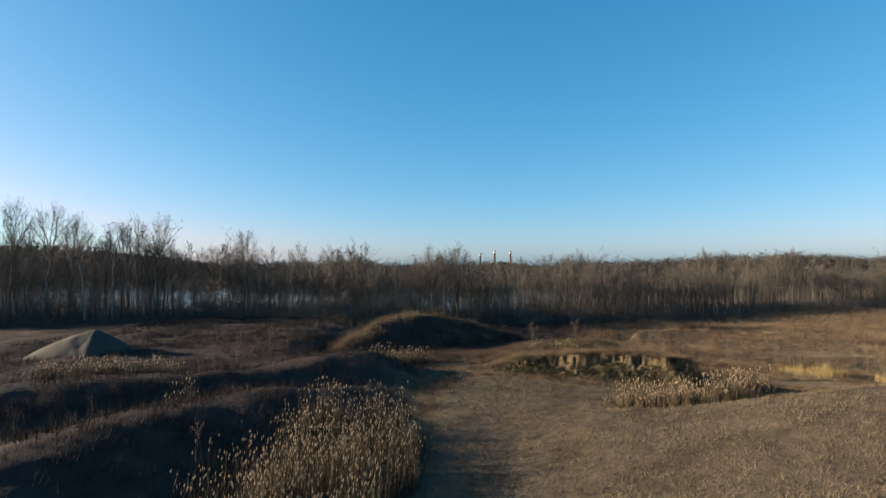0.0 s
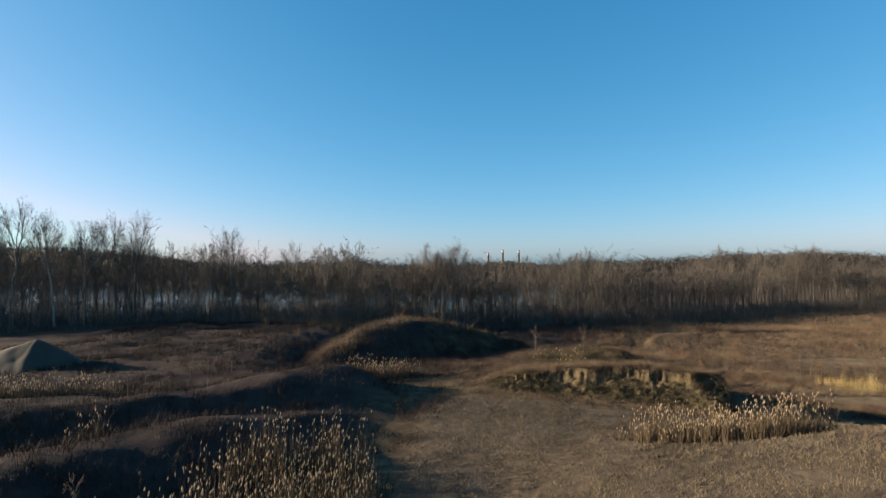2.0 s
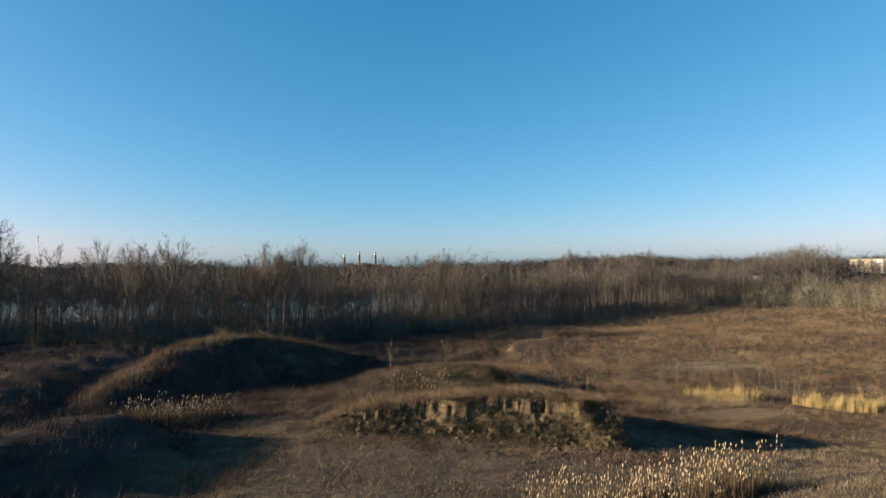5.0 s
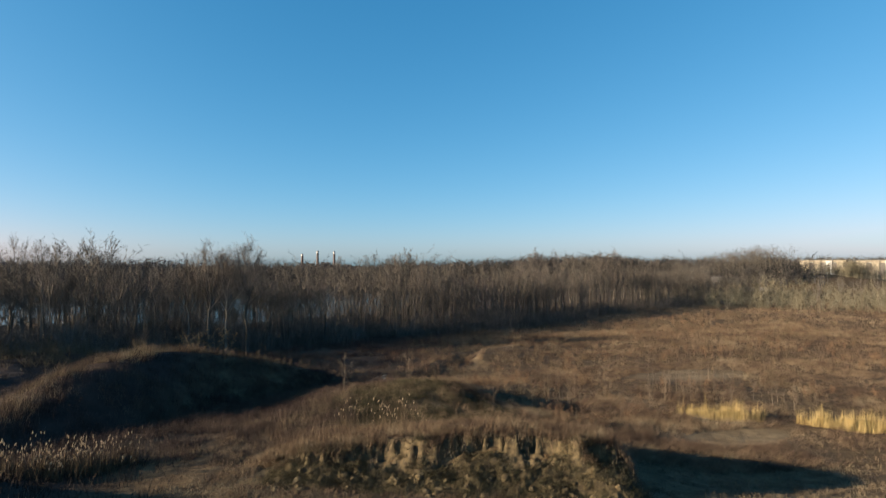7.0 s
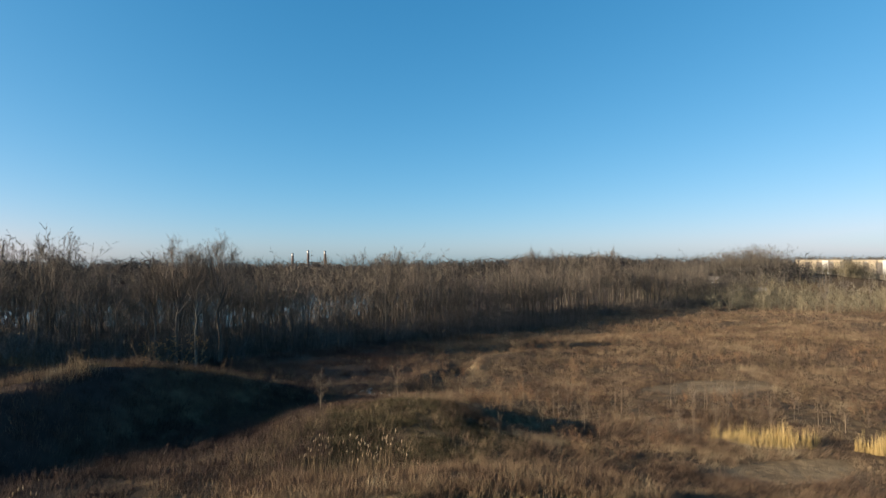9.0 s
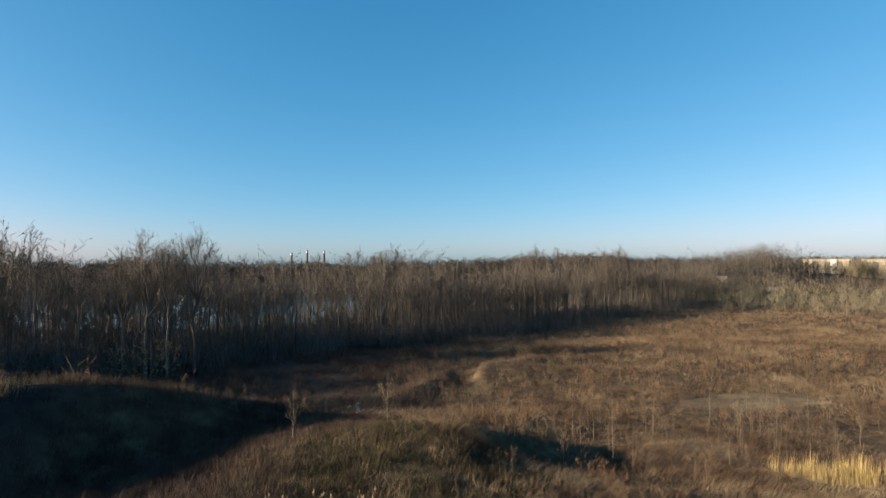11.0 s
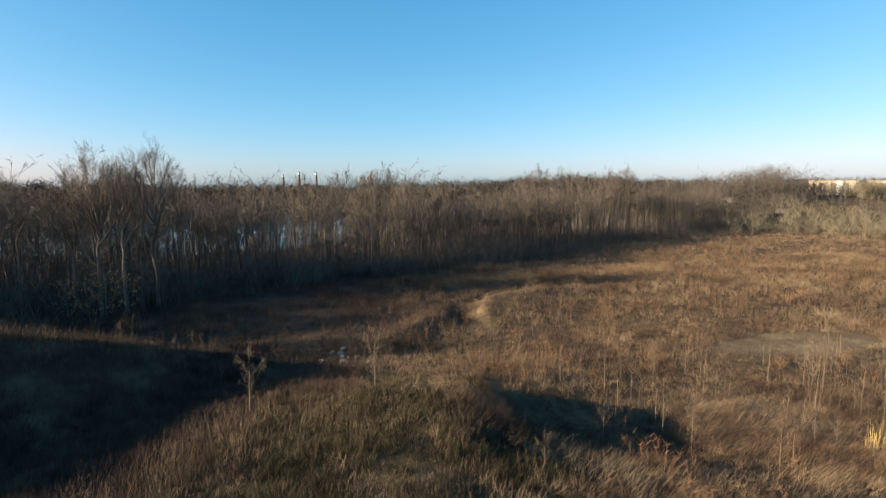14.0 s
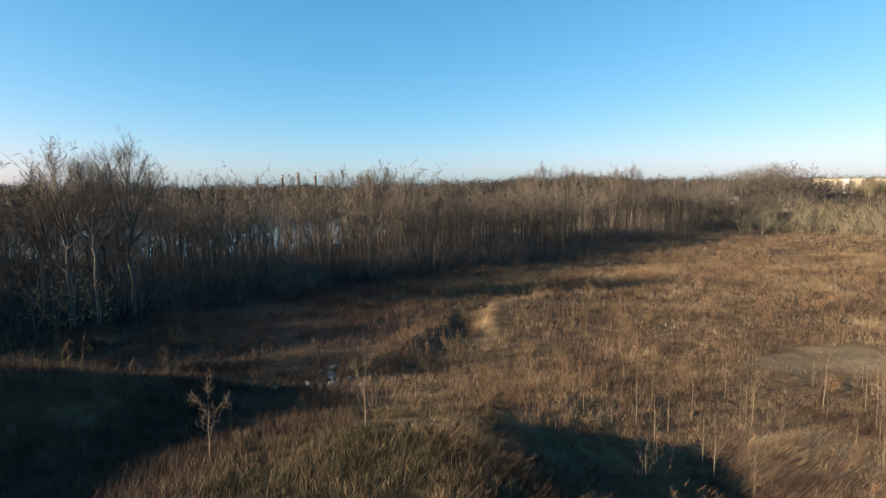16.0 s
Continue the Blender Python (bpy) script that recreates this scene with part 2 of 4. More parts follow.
M_FAR = material("dark_twigs", [(0.2, (0.022, 0.020, 0.020)), (0.5, (0.038, 0.035, 0.033)), (0.8, (0.060, 0.053, 0.048))], 40, fine=0.1, vary=0.4)
M_OLIVE = material("olive_weeds", [(0.34, (0.016, 0.014, 0.008)), (0.5, (0.044, 0.038, 0.020)), (0.66, (0.105, 0.084, 0.047))], 3, fine=1.4, vary=0.2)
M_BEECH = material("dry_brown_leaves", [(0.2, (0.22, 0.12, 0.055)), (0.8, (0.42, 0.26, 0.13))], 2, vary=0.5)
M_CLAY = material("ochre_clay", [(0.30, (0.024, 0.018, 0.012)), (0.44, (0.052, 0.038, 0.022)), (0.56, (0.098, 0.072, 0.038)), (0.70, (0.044, 0.035, 0.023))], 1.1, vary=0.2, fine=3.5, relief=0.14)
M_SAND = material("grey_sand", [(0.3, (0.042, 0.038, 0.030)), (0.7, (0.072, 0.063, 0.053))], 2.5, vary=0.1, fine=9, relief=0.05)
M_STONE = material("pale_rubble", [(0.3, (0.16, 0.15, 0.13)), (0.7, (0.30, 0.28, 0.25))], 1, vary=0.4, random_by="object", relief=0.03)
M_CREAM = material("cream_render", [(0.3, (0.26, 0.22, 0.165)), (0.7, (0.34, 0.295, 0.225))], 6, vary=0.1, random_by="object", fine=1)
M_WHITE = material("white_siding", [(0.3, (0.38, 0.37, 0.36)), (0.7, (0.50, 0.49, 0.47))], 4, vary=0.1, random_by="object", fine=2)
M_ROOF = material("grey_shingle", [(0.3, (0.09, 0.08, 0.075)), (0.7, (0.17, 0.155, 0.14))], 3, vary=0.2, random_by="object", fine=3)
M_GLASS = material("window_glass", [(0.3, (0.03, 0.035, 0.04)), (0.7, (0.06, 0.065, 0.07))], 3, rough=0.1, vary=0.1, random_by="object", spec=0.6)
M_STACK = material("concrete_stack", [(0.3, (0.090, 0.065, 0.059)), (0.7, (0.126, 0.098, 0.091))], 20, vary=0.1, random_by="object", fine=0.3)
M_DUST = material("dusty_cladding", [(0.3, (0.22, 0.19, 0.16)), (0.7, (0.32, 0.28, 0.24))], 12, vary=0.2, random_by="object", fine=0.3)


def ground_material():
    """Soil and grass, mixed by what covers the ground there, and darkened for litter and painted shade."""
    m = bpy.data.materials.new("dry_ground")
    m.use_nodes = True
    n, l = m.node_tree.nodes, m.node_tree.links
    b = n["Principled BSDF"]
    b.inputs["Roughness"].default_value, b.inputs["Specular IOR Level"].default_value = 0.95, 0.1
    geo = n.new("ShaderNodeNewGeometry")
    at = n.new("ShaderNodeAttribute")
    at.attribute_name = "cover_shade"
    sep = n.new("ShaderNodeSeparateColor")
    l.new(at.outputs["Color"], sep.inputs["Color"])

    def noise_ramp(scale, ramp, detail=5):
        t, r = n.new("ShaderNodeTexNoise"), n.new("ShaderNodeValToRGB")
        t.inputs["Scale"].default_value, t.inputs["Detail"].default_value = scale, detail
        t.inputs["Roughness"].default_value = 0.65
        l.new(geo.outputs["Position"], t.inputs["Vector"])
        l.new(t.outputs["Fac"], r.inputs["Fac"])
        while len(r.color_ramp.elements) < len(ramp):
            r.color_ramp.elements.new(0.5)
        for e, (p, c) in zip(r.color_ramp.elements, ramp):
            e.position, e.color = p, (*c, 1)
        return r.outputs["Color"], t.outputs["Fac"]
    weed, height = noise_ramp(0.9, [(0.3, (0.040, 0.026, 0.015)), (0.5, (0.080, 0.053, 0.029)), (0.7, (0.128, 0.092, 0.052))], 8)
    mown, _ = noise_ramp(0.28, [(0.32, (0.031, 0.026, 0.018)), (0.48, (0.066, 0.051, 0.036)), (0.66, (0.105, 0.079, 0.057))], 9)
    bare, _ = noise_ramp(1.4, [(0.3, (0.130, 0.095, 0.056)), (0.7, (0.225, 0.170, 0.105))], 6)
    moss, _ = noise_ramp(1.6, [(0.3, (0.014, 0.013, 0.006)), (0.7, (0.036, 0.031, 0.015))], 6)
    out = weed
    for k, c in (("Red", mown), ("Green", bare), ("Blue", moss)):
        mx = n.new("ShaderNodeMix")
        mx.data_type = "RGBA"
        l.new(sep.outputs[k], mx.inputs[0])
        l.new(out, mx.inputs[6])
        l.new(c, mx.inputs[7])
        out = mx.outputs[2]
    # dark leaf litter under the trees; the same colour paints shade elsewhere
    litter_shade, _ = noise_ramp(0.4, [(0.3, (0.020, 0.013, 0.012)), (0.7, (0.050, 0.034, 0.028))])
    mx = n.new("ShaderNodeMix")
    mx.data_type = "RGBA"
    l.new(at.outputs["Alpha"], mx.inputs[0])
    l.new(litter_shade, mx.inputs[6])
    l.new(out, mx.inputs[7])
    l.new(mx.outputs[2], b.inputs["Base Color"])
    bp = n.new("ShaderNodeBump")
    bp.inputs["Strength"].default_value, bp.inputs["Distance"].default_value = 0.9, 0.25
    l.new(height, bp.inputs["Height"])
    l.new(bp.outputs["Normal"], b.inputs["Normal"])
    return m


M_GROUND = ground_material()


# ---- ground and river ----
def edge_y(x):
    """Where the woods begin."""
    return np.interp(x, (-400, -110, -84, -56, -12, 27, 75, 107, 160, 170), (60, 82, 93, 114, 131, 159, 178, 206, 224, 226))


def spread_axis(lo, a, b, hi, step):
    out, d, v = list(np.arange(a, b + step / 2, step)), step, b
    while v < hi:
        d *= 1.16
        v += d
        out.append(min(v, hi))
    d, v = step, a
    while v > lo:
        d *= 1.16
        v -= d
        out.insert(0, max(v, lo))
    return np.array(out)


gx, gy = spread_axis(-4500, -62, 66, 4500, 0.58), spread_axis(-3500, 14, 128, 4700, 0.58)
XX, YY = np.meshgrid(gx, gy)
ZZ = ground_z(XX, YY)
s_, d_ = bank_st(XX, YY)
ZZ = ZZ - 0.85 * sm(-1.5, 0.5, s_) * (1 - sm(BANK_LEN + 1.2, BANK_LEN + 2.8, s_)) * sm(-2.5, -1.5, d_) * (1 - sm(0.4, 1.2, d_))
ZZ = ZZ - 0.12 * ((s_ > -3) & (s_ < BANK_LEN + 3) & (d_ > -2.6) & (d_ < 1.2))
nx, ny = len(gx), len(gy)
idx = np.arange(nx * ny).reshape(ny, nx)
quads = np.stack((idx[:-1, :-1], idx[:-1, 1:], idx[1:, 1:], idx[1:, :-1]), -1).reshape(-1, 4)
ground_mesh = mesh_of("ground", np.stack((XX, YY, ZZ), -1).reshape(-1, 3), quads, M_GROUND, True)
mown_w = sm(-6.5, -4.0, XX + 0.8 * fbm(XX, YY, 5, 21)) * (1 - sm(54, 61, YY + 2 * fbm(XX, YY, 6, 22) + 0.3 * np.clip(XX - 8, 0, 40))) * (0.75 + 0.25 * fbm(XX, YY, 4, 20))
bare_w = (0.8 * np.exp(-((ridge(XX, YY, SCARP, 1, 1)[1] + 0.9) / 1.1) ** 2) + np.exp(-(((XX - 51) / 8) ** 2 + ((YY - 95) / 4.0) ** 2) ** 2) 
          + np.exp(-(((XX - 36) / 6) ** 2 + ((YY - 69) / 3.0) ** 2) ** 2) + 0.8 * np.exp(-(((XX - 34) / 5) ** 2 + ((YY - 82) / 4) ** 2) ** 2)) * np.clip(0.7 + 0.8 * fbm(XX, YY, 3, 31), 0, 1)
moss_w = 0.85 * np.exp(-(((XX - 11) / 8) ** 2 + ((YY - 77) / 8) ** 2) ** 2) * np.clip(0.6 + 0.6 * fbm(XX, YY, 3, 41), 0, 1)
# shade painted into the ground of the western ridges and the hollow
left_shade_w = 1.15 * sm(-7, -13, XX + 1.5 * fbm(XX, YY, 6, 35)) * (1 - sm(120, 140, YY))
hollow_shade_w = np.exp(-(((XX + 7) / 12) ** 2 + ((YY - 83) / 14) ** 2) ** 2)
# lowered for woodland litter, and for shade on ridges, hollow, far hill, woods edge
open_lit_w = np.clip(1 - 0.95 * left_shade_w, 0, 1) * (1 - 0.35 * hollow_shade_w) * (1 - sm(560, 640, YY)) * (1 - 0.55 * sm(-4, 6, YY - edge_y(XX)) * (XX < 172)) * (1 - 0.75 * sm(98, 118, YY) * (1 - sm(4, 40, XX - 0.35 * (YY - 110) + 14 * fbm(XX, YY, 9, 33))))
cover_shade = np.stack((np.clip(mown_w, 0, 1), np.clip(bare_w, 0, 1), np.clip(moss_w, 0, 1), open_lit_w), -1).astype(np.float32)
ground_mesh.color_attributes.new("cover_shade", "FLOAT_COLOR", "POINT").data.foreach_set("color", cover_shade.ravel())
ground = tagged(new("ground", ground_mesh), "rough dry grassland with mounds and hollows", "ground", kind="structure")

M_WATER = bpy.data.materials.new("river_water")
M_WATER.use_nodes = True
wb = M_WATER.node_tree.nodes["Principled BSDF"]
wb.inputs["Base Color"].default_value, wb.inputs["Roughness"].default_value = (0.015, 0.03, 0.045, 1), 0.12
wb.inputs["Specular IOR Level"].default_value = 0.22
wt, wbp = M_WATER.node_tree.nodes.new("ShaderNodeTexNoise"), M_WATER.node_tree.nodes.new("ShaderNodeBump")
wt.inputs["Scale"].default_value, wbp.inputs["Strength"].default_value, wbp.inputs["Distance"].default_value = 6.0, 0.35, 0.1
M_WATER.node_tree.links.new(wt.outputs["Fac"], wbp.inputs["Height"])
M_WATER.node_tree.links.new(wbp.outputs["Normal"], wb.inputs["Normal"])
water_mesh = mesh_of("water", [(-2500, 120, WATER), (1200, 120, WATER), (1200, 900, WATER), (-2500, 900, WATER)], [(0, 1, 2, 3)], M_WATER)
tagged(new("water", water_mesh), "wide blue river beyond the bare woods", "river", kind="structure")


# ---- the eroded clay bank ----
def bank_face(s, d):
    """The broken surface of the bank: along the crest and behind it, to places."""
    x = BANK_A[0] + s * BANK_DIR[0] - d * BANK_DIR[1]
    y = BANK_A[1] + s * BANK_DIR[1] + d * BANK_DIR[0]
    alcove = 0.32 * value_noise(s, 1.6 * d, 0.3, 59) + np.clip(1.5 * fbm(s, 0.25 * d, 3.1, 52) + 0.35 * fbm(s, 0.5 * d, 0.8, 51), -0.6, 0.45)
    top = 1.1 + 1.4 * sm(-1, 14, s)
    steep = np.clip(0.42 + 0.35 * fbm(s, 0 * d, 2.6, 55), 0.16, 0.62)
    rise = (1 - steep) * sm(-2.7, 0.1, d + 0.35 * fbm(s, d, 1.5, 53)) + steep * sm(-0.22, 0.05, d + alcove)
    ends = sm(-0.6, 2.0, s) * (1 - sm(BANK_LEN - 0.3, BANK_LEN + 1.3, s + 0.3 * fbm(s, d, 0.9, 56)))
    lumps = 0.34 * fbm(s, d, 1.0, 54, 4) + 0.16 * value_noise(s, d, 0.3, 57)
    z = land(x, y) + top * rise * ends + lumps * ends * (1 - sm(-0.1, 0.4, d)) * sm(-2.6, -2.0, d) - 0.14 * (1 - ends)
    return x, y, z - 0.1 * sm(-2.4, -2.7, d) - 0.25 * sm(1.0, 1.3, d)


def bank():
    s, d = np.meshgrid(np.arange(-3, BANK_LEN + 3.01, 0.10), np.arange(-2.7, 1.31, 0.09))
    x, y, z = bank_face(s, d)
    k, r = s.shape[1], s.shape[0]
    i = np.arange(k * r).reshape(r, k)
    q = np.stack((i[:-1, :-1], i[:-1, 1:], i[1:, 1:], i[1:, :-1]), -1).reshape(-1, 4)
    return tagged(new("clay_bank", mesh_of("clay_bank", np.stack((x, y, z), -1).reshape(-1, 3), q, M_CLAY)),
                  "eroded ochre clay bank with crumbling face", "earth bank", kind="structure")


bank_ob = bank()


def clods():
    """Lumps of clay fallen at the foot of the bank."""
    q = np.random.default_rng(5)
    shapes = []
    for k in range(5):
        bm = bmesh.new()
        bmesh.ops.create_icosphere(bm, subdivisions=2, radius=1)
        for v in bm.verts:
            v.co *= 1 + 0.45 * noise.noise(v.co * 1.3 + Vector((k * 7, 0, 0)))
            v.co.z *= 0.75
        me = bpy.data.meshes.new("clod")
        bm.to_mesh(me)
        bm.free()
        me.materials.append(M_CLAY)
        shapes.append(me)
    for k in range(110):
        s, d, r = q.uniform(0.5, BANK_LEN + 0.5), q.uniform(-3.1, -0.9), 0.07 + 0.2 * q.random() ** 2
        x, y, z = (float(c) for c in bank_face(np.array(s), np.array(d)))
        ob = part("clod", shapes[k % 5], bank_ob)
        ob.matrix_basis = pose(x, y, z + 0.25 * r, q.uniform(-30, 30), q.uniform(-30, 30), q.uniform(0, 360)) @ Matrix.Diagonal((r, r * q.uniform(0.7, 1.2), r, 1))


clods()


def sand_mound():
    a, r = np.meshgrid(np.linspace(0, 2 * np.pi, 73)[:-1], np.linspace(0, 1, 22))
    rad = r * (5.0 + 0.6 * np.sin(a * 2 + 0.6) + 0.4 * np.sin(a * 5))
    x, y = -48 + rad * np.cos(a) * np.where(np.cos(a) < 0, 1.6, 0.8), 61 + rad * np.sin(a)
    z = land(np.full_like(x, -48), np.full_like(y, 61)) + 2.6 * (1 - r ** 1.25) - 0.7 * r + 0.22 * fbm(x, y, 1.6, 61) * (r > 0.05)
    k = a.shape[1]
    i = np.arange(a.size).reshape(a.shape)
    j = np.roll(i, -1, 1)
    q = np.stack((i[:-1], i[1:], j[1:], j[:-1]), -1).reshape(-1, 4)
    tagged(new("sand_mound", mesh_of("sand_mound", np.stack((x, y, z), -1).reshape(-1, 3), q, M_SAND, True)),
           "pale grey heap of sand among dry weeds", "sand heap")


sand_mound()


# ---- bare trees ----
class Wood:
    """Collects tapered limbs and twigs."""

    def __init__(self):
        self.v, self.f = [], []

    def tube(self, pts, radii, sides):
        pts = [Vector(p) for p in pts]
        start = len(self.v)
        for i, p in enumerate(pts):
            d = (pts[min(i + 1, len(pts) - 1)] - pts[max(i - 1, 0)]).normalized()
            u = d.orthogonal().normalized()
            w = d.cross(u)
            for k in range(sides):
                a = 2 * math.pi * k / sides
                self.v.append(p + radii[i] * (u * math.cos(a) + w * math.sin(a)))
        for i in range(len(pts) - 1):
            for k in range(sides):
                a, b = start + i * sides + k, start + i * sides + (k + 1) % sides
                self.f += [(a, b, b + sides), (a, b + sides, a + sides)]

    def spike(self, p, q, r):
        p, q = Vector(p), Vector(q)
        u = (q - p).orthogonal().normalized() * r
        w = (q - p).normalized().cross(u)
        n = len(self.v)
        self.v += [p + u, p - 0.5 * u + 0.87 * w, p - 0.5 * u - 0.87 * w, q]
        self.f += [(n, n + 1, n + 3), (n + 1, n + 2, n + 3), (n + 2, n, n + 3)]

    def sliver(self, p, q, r):
        d = q - p
        u = d.cross(Vector((d.y + 0.3 * d.z, -d.x, 0.4 * d.x + 0.2))).normalized() * r * 0.95
        n = len(self.v)
        self.v += [p + u, p - u, q]
        self.f.append((n, n + 1, n + 2))

    def arrays(self):
        return np.array([tuple(p) for p in self.v], np.float32), np.array(self.f, np.int32)


UP = Vector((0, 0, 1))


def jit(rng, k):
    return Vector((rng.normal(0, k), rng.normal(0, k), rng.normal(0, k)))


def sprig(crown, rng, p, d, ln, r, twigs, twig_r):
    """A thin branch with its twigs."""
    q = p + d * ln + UP * 0.06 * ln
    crown.spike(p, q, r)
    for w in range(twigs):
        s0 = p.lerp(q, rng.uniform(0.25, 1.0))
        d2 = (d * 0.9 + jit(rng, 0.36) + UP * 0.06).normalized()
        crown.sliver(s0, s0 + d2 * ln * rng.uniform(0.3, 0.6), twig_r)


def limb(crown, rng, p0, out, reach, rise, r0, sub, twigs, twig_r, sides=4):
    """A limb that curves upward, with sprigs along it."""
    path = [p0 + out * reach * t ** 0.8 + UP * rise * t ** 1.25 + jit(rng, 0.035) * reach * t for t in (0, 0.33, 0.66, 1.0)]
    crown.tube(path, (r0, r0 * 0.72, r0 * 0.42, max(r0 * 0.1, 0.004)), sides)
    ln = math.hypot(reach, rise)
    for k in range(sub):
        u = 0.18 + 0.82 * (k + rng.random()) / sub
        i = min(int(u * 3), 2)
        d = ((path[i + 1] - path[i]).normalized() * 0.8 + jit(rng, 0.4) + UP * 0.1).normalized()
        sprig(crown, rng, path[i].lerp(path[i + 1], u * 3 - i), d, ln * rng.uniform(0.2, 0.4) * (1.15 - 0.5 * u), max(r0 * 0.10, twig_r), twigs, twig_r)


def dome_branch(crown, rng, p0, tip, focus, r0, sub, twigs, twig_r, size, sides):
    """A bending branch to a point on the crown's dome, with sprigs that fan out from the fork."""
    bow = (tip - p0).length
    mid = [p0.lerp(tip, t) + UP * bow * (0.10 * math.sin(math.pi * t) - 0.06) * (0 < t < 1) + jit(rng, 0.025) * bow * (0 < t < 1) for t in (0, 0.35, 0.7, 1.0)]
    crown.tube(mid, (r0, r0 * 0.68, r0 * 0.38, max(r0 * 0.08, 0.004)), sides)
    for k in range(sub):
        u = 0.3 + 0.7 * (k + rng.random()) / sub
        i = min(int(u * 2.999), 2)
        p = mid[i].lerp(mid[i + 1], u * 3 - i if u < 1 else 1.0)
        d = ((p - focus).normalized() * 0.85 + jit(rng, 0.36)).normalized()
        sprig(crown, rng, p, d, size * rng.uniform(0.12, 0.24) * (1.45 - 0.8 * u), max(r0 * 0.09, twig_r), twigs, twig_r)
    return mid


def grow(rng, height, radius, limbs, twigs, low=0.35, spread=0.28, sides=6, fork=0, twig_r=0.02, sub=4, lift=(0.4, 1.1)):
    """A leafless tree: trunk and crown as arrays. With fork, its leaders spread into a dome."""
    trunk, crown = Wood(), Wood()
    n = 8
    lean = Vector((rng.normal(0, 0.025), rng.normal(0, 0.025), 0)) * height
    tall = height * (0.55 if fork else 0.95)
    pts = [Vector((rng.normal(0, 0.008), rng.normal(0, 0.008), 0)) * height * i / n + lean * (i / n) ** 2 + UP * (tall * i / n - 0.4 * (i == 0)) for i in range(n + 1)]
    thin = 0.5 if fork else 0.9
    trunk.tube(pts, [radius * (1.3 if i == 0 else 1) * (1 - thin * (i / n)) for i in range(n + 1)], sides)

    def at(t):
        k = min(int(t * n), n - 1)
        return pts[k].lerp(pts[k + 1], t * n - k)
    focus, wide, high = at(0.8), height * spread, height * 0.97 - tall * 0.8

    def dome(az, polar, k=1.0):
        return focus + Vector((math.sin(polar) * math.cos(az) * wide, math.sin(polar) * math.sin(az) * wide, math.cos(polar) * high)) * k
    for b in range(int(fork)):
        az, polar = b * 2.4 + rng.normal(0, 0.25), 0.12 + 1.15 * ((b + 0.5) / fork) ** 0.7
        mid = dome_branch(crown, rng, at(rng.uniform(0.72, 1.0)), dome(az, polar, rng.uniform(0.9, 1.0)), focus, radius * 0.40, 3 * sub, twigs, twig_r, 1.7 * wide, 5 if radius > 0.2 else 3)
        for k in range(5 if radius > 0.2 else 2):
            u = rng.uniform(0.25, 0.7)
            i = min(int(u * 3), 2)
            dome_branch(crown, rng, mid[i].lerp(mid[i + 1], u * 3 - i), dome(az + rng.normal(0, 0.5), polar + rng.normal(0, 0.28), rng.uniform(0.75, 1.0)), focus, radius * 0.16, 2 * sub, twigs, twig_r, 1.7 * wide, 3)
    for b in range(limbs):
        k0 = (b + rng.random()) / limbs
        t = low + (0.98 - low) * k0
        az = b * 2.4 + rng.normal(0, 0.5)
        reach = height * spread * (0.35 + 0.75 * math.sin(math.pi * (0.12 + 0.78 * k0))) * rng.uniform(0.6, 1.1) * (0.6 if fork else 1.0)
        limb(crown, rng, at(t), Vector((math.cos(az), math.sin(az), 0)), reach * 0.95, reach * rng.uniform(*lift), radius * (1 - thin * 0.9 * t) * 0.34, sub, twigs, twig_r, 4 if radius > 0.2 else 3)
    return trunk.arrays(), crown.arrays()


def tree_thing(name, label, trunk, crown, bark, twig, group=""):
    root = tagged(new(name), label, "tree", group)
    part("trunk", mesh_of("trunk", *trunk, bark, True), root)
    part("crown", mesh_of("crown", *crown, twig), root)
    return root


def put_tree(proto, x, y, scale, turn, used, sink=0.1, tilt=0.0):
    """Sets the first tree, then copies of it."""
    m = pose(x, y, float(ground_z(x, y)) - sink, tilt, 0, turn)
    if proto in used:
        ob = copy_thing(proto, m)
    else:
        used.add(proto)
        ob = proto
        ob.matrix_basis = m
    ob.scale = (scale, scale, scale)
    return ob


used = set()
rng = np.random.default_rng(11)
giants = [tree_thing("sycamore_tree", "tall leafless sycamore with pale mottled trunk", *grow(rng, 26, 0.28, 5, 7, 0.55, 0.19, 8, fork=8, twig_r=0.011, sub=5), M_PALE, M_TWIG, "tall trees at the edge of the woods") for _ in range(3)]
broads = [tree_thing("broad_tree", "tall leafless tree with rounded fan-shaped crown", *grow(rng, 23, 0.28, 5, 8, 0.5, 0.23, 8, fork=11, twig_r=0.011, sub=6), M_BARK, M_TWIG, "tall trees at the edge of the woods") for _ in range(2)]
slims = [tree_thing("slender_tree", "slender leafless tree with grey-brown bark", *grow(rng, 17, 0.14, (16, 6, 5, 6)[k], 7, 0.32, 0.20, 6, fork=(0, 6, 7, 5)[k], twig_r=0.013, sub=5), (M_BARK, M_SAP, M_BARK, M_BARK)[k], M_TWIG, "trees along the edge of the woods") for k in range(4)]
# tall ones: place and height
for k, (x, y, top) in enumerate([(-95, 99, 27.5), (-84.5, 95.5, 26), (-78, 97.5, 23.5), (-73.5, 99, 22), (-76.5, 111, 24.5), (-72.5, 112, 25), (-56, 119.5, 22), (-63.5, 119, 18.5), (-60, 161, 20.5), (-104, 100, 27), (-90, 108, 24), (-40.5, 147, 16), (-12.6, 126.5, 16)]):
    put_tree(giants[k % 3], x, y, (top - float(ground_z(x, y))) / 26, 77 * k, used)
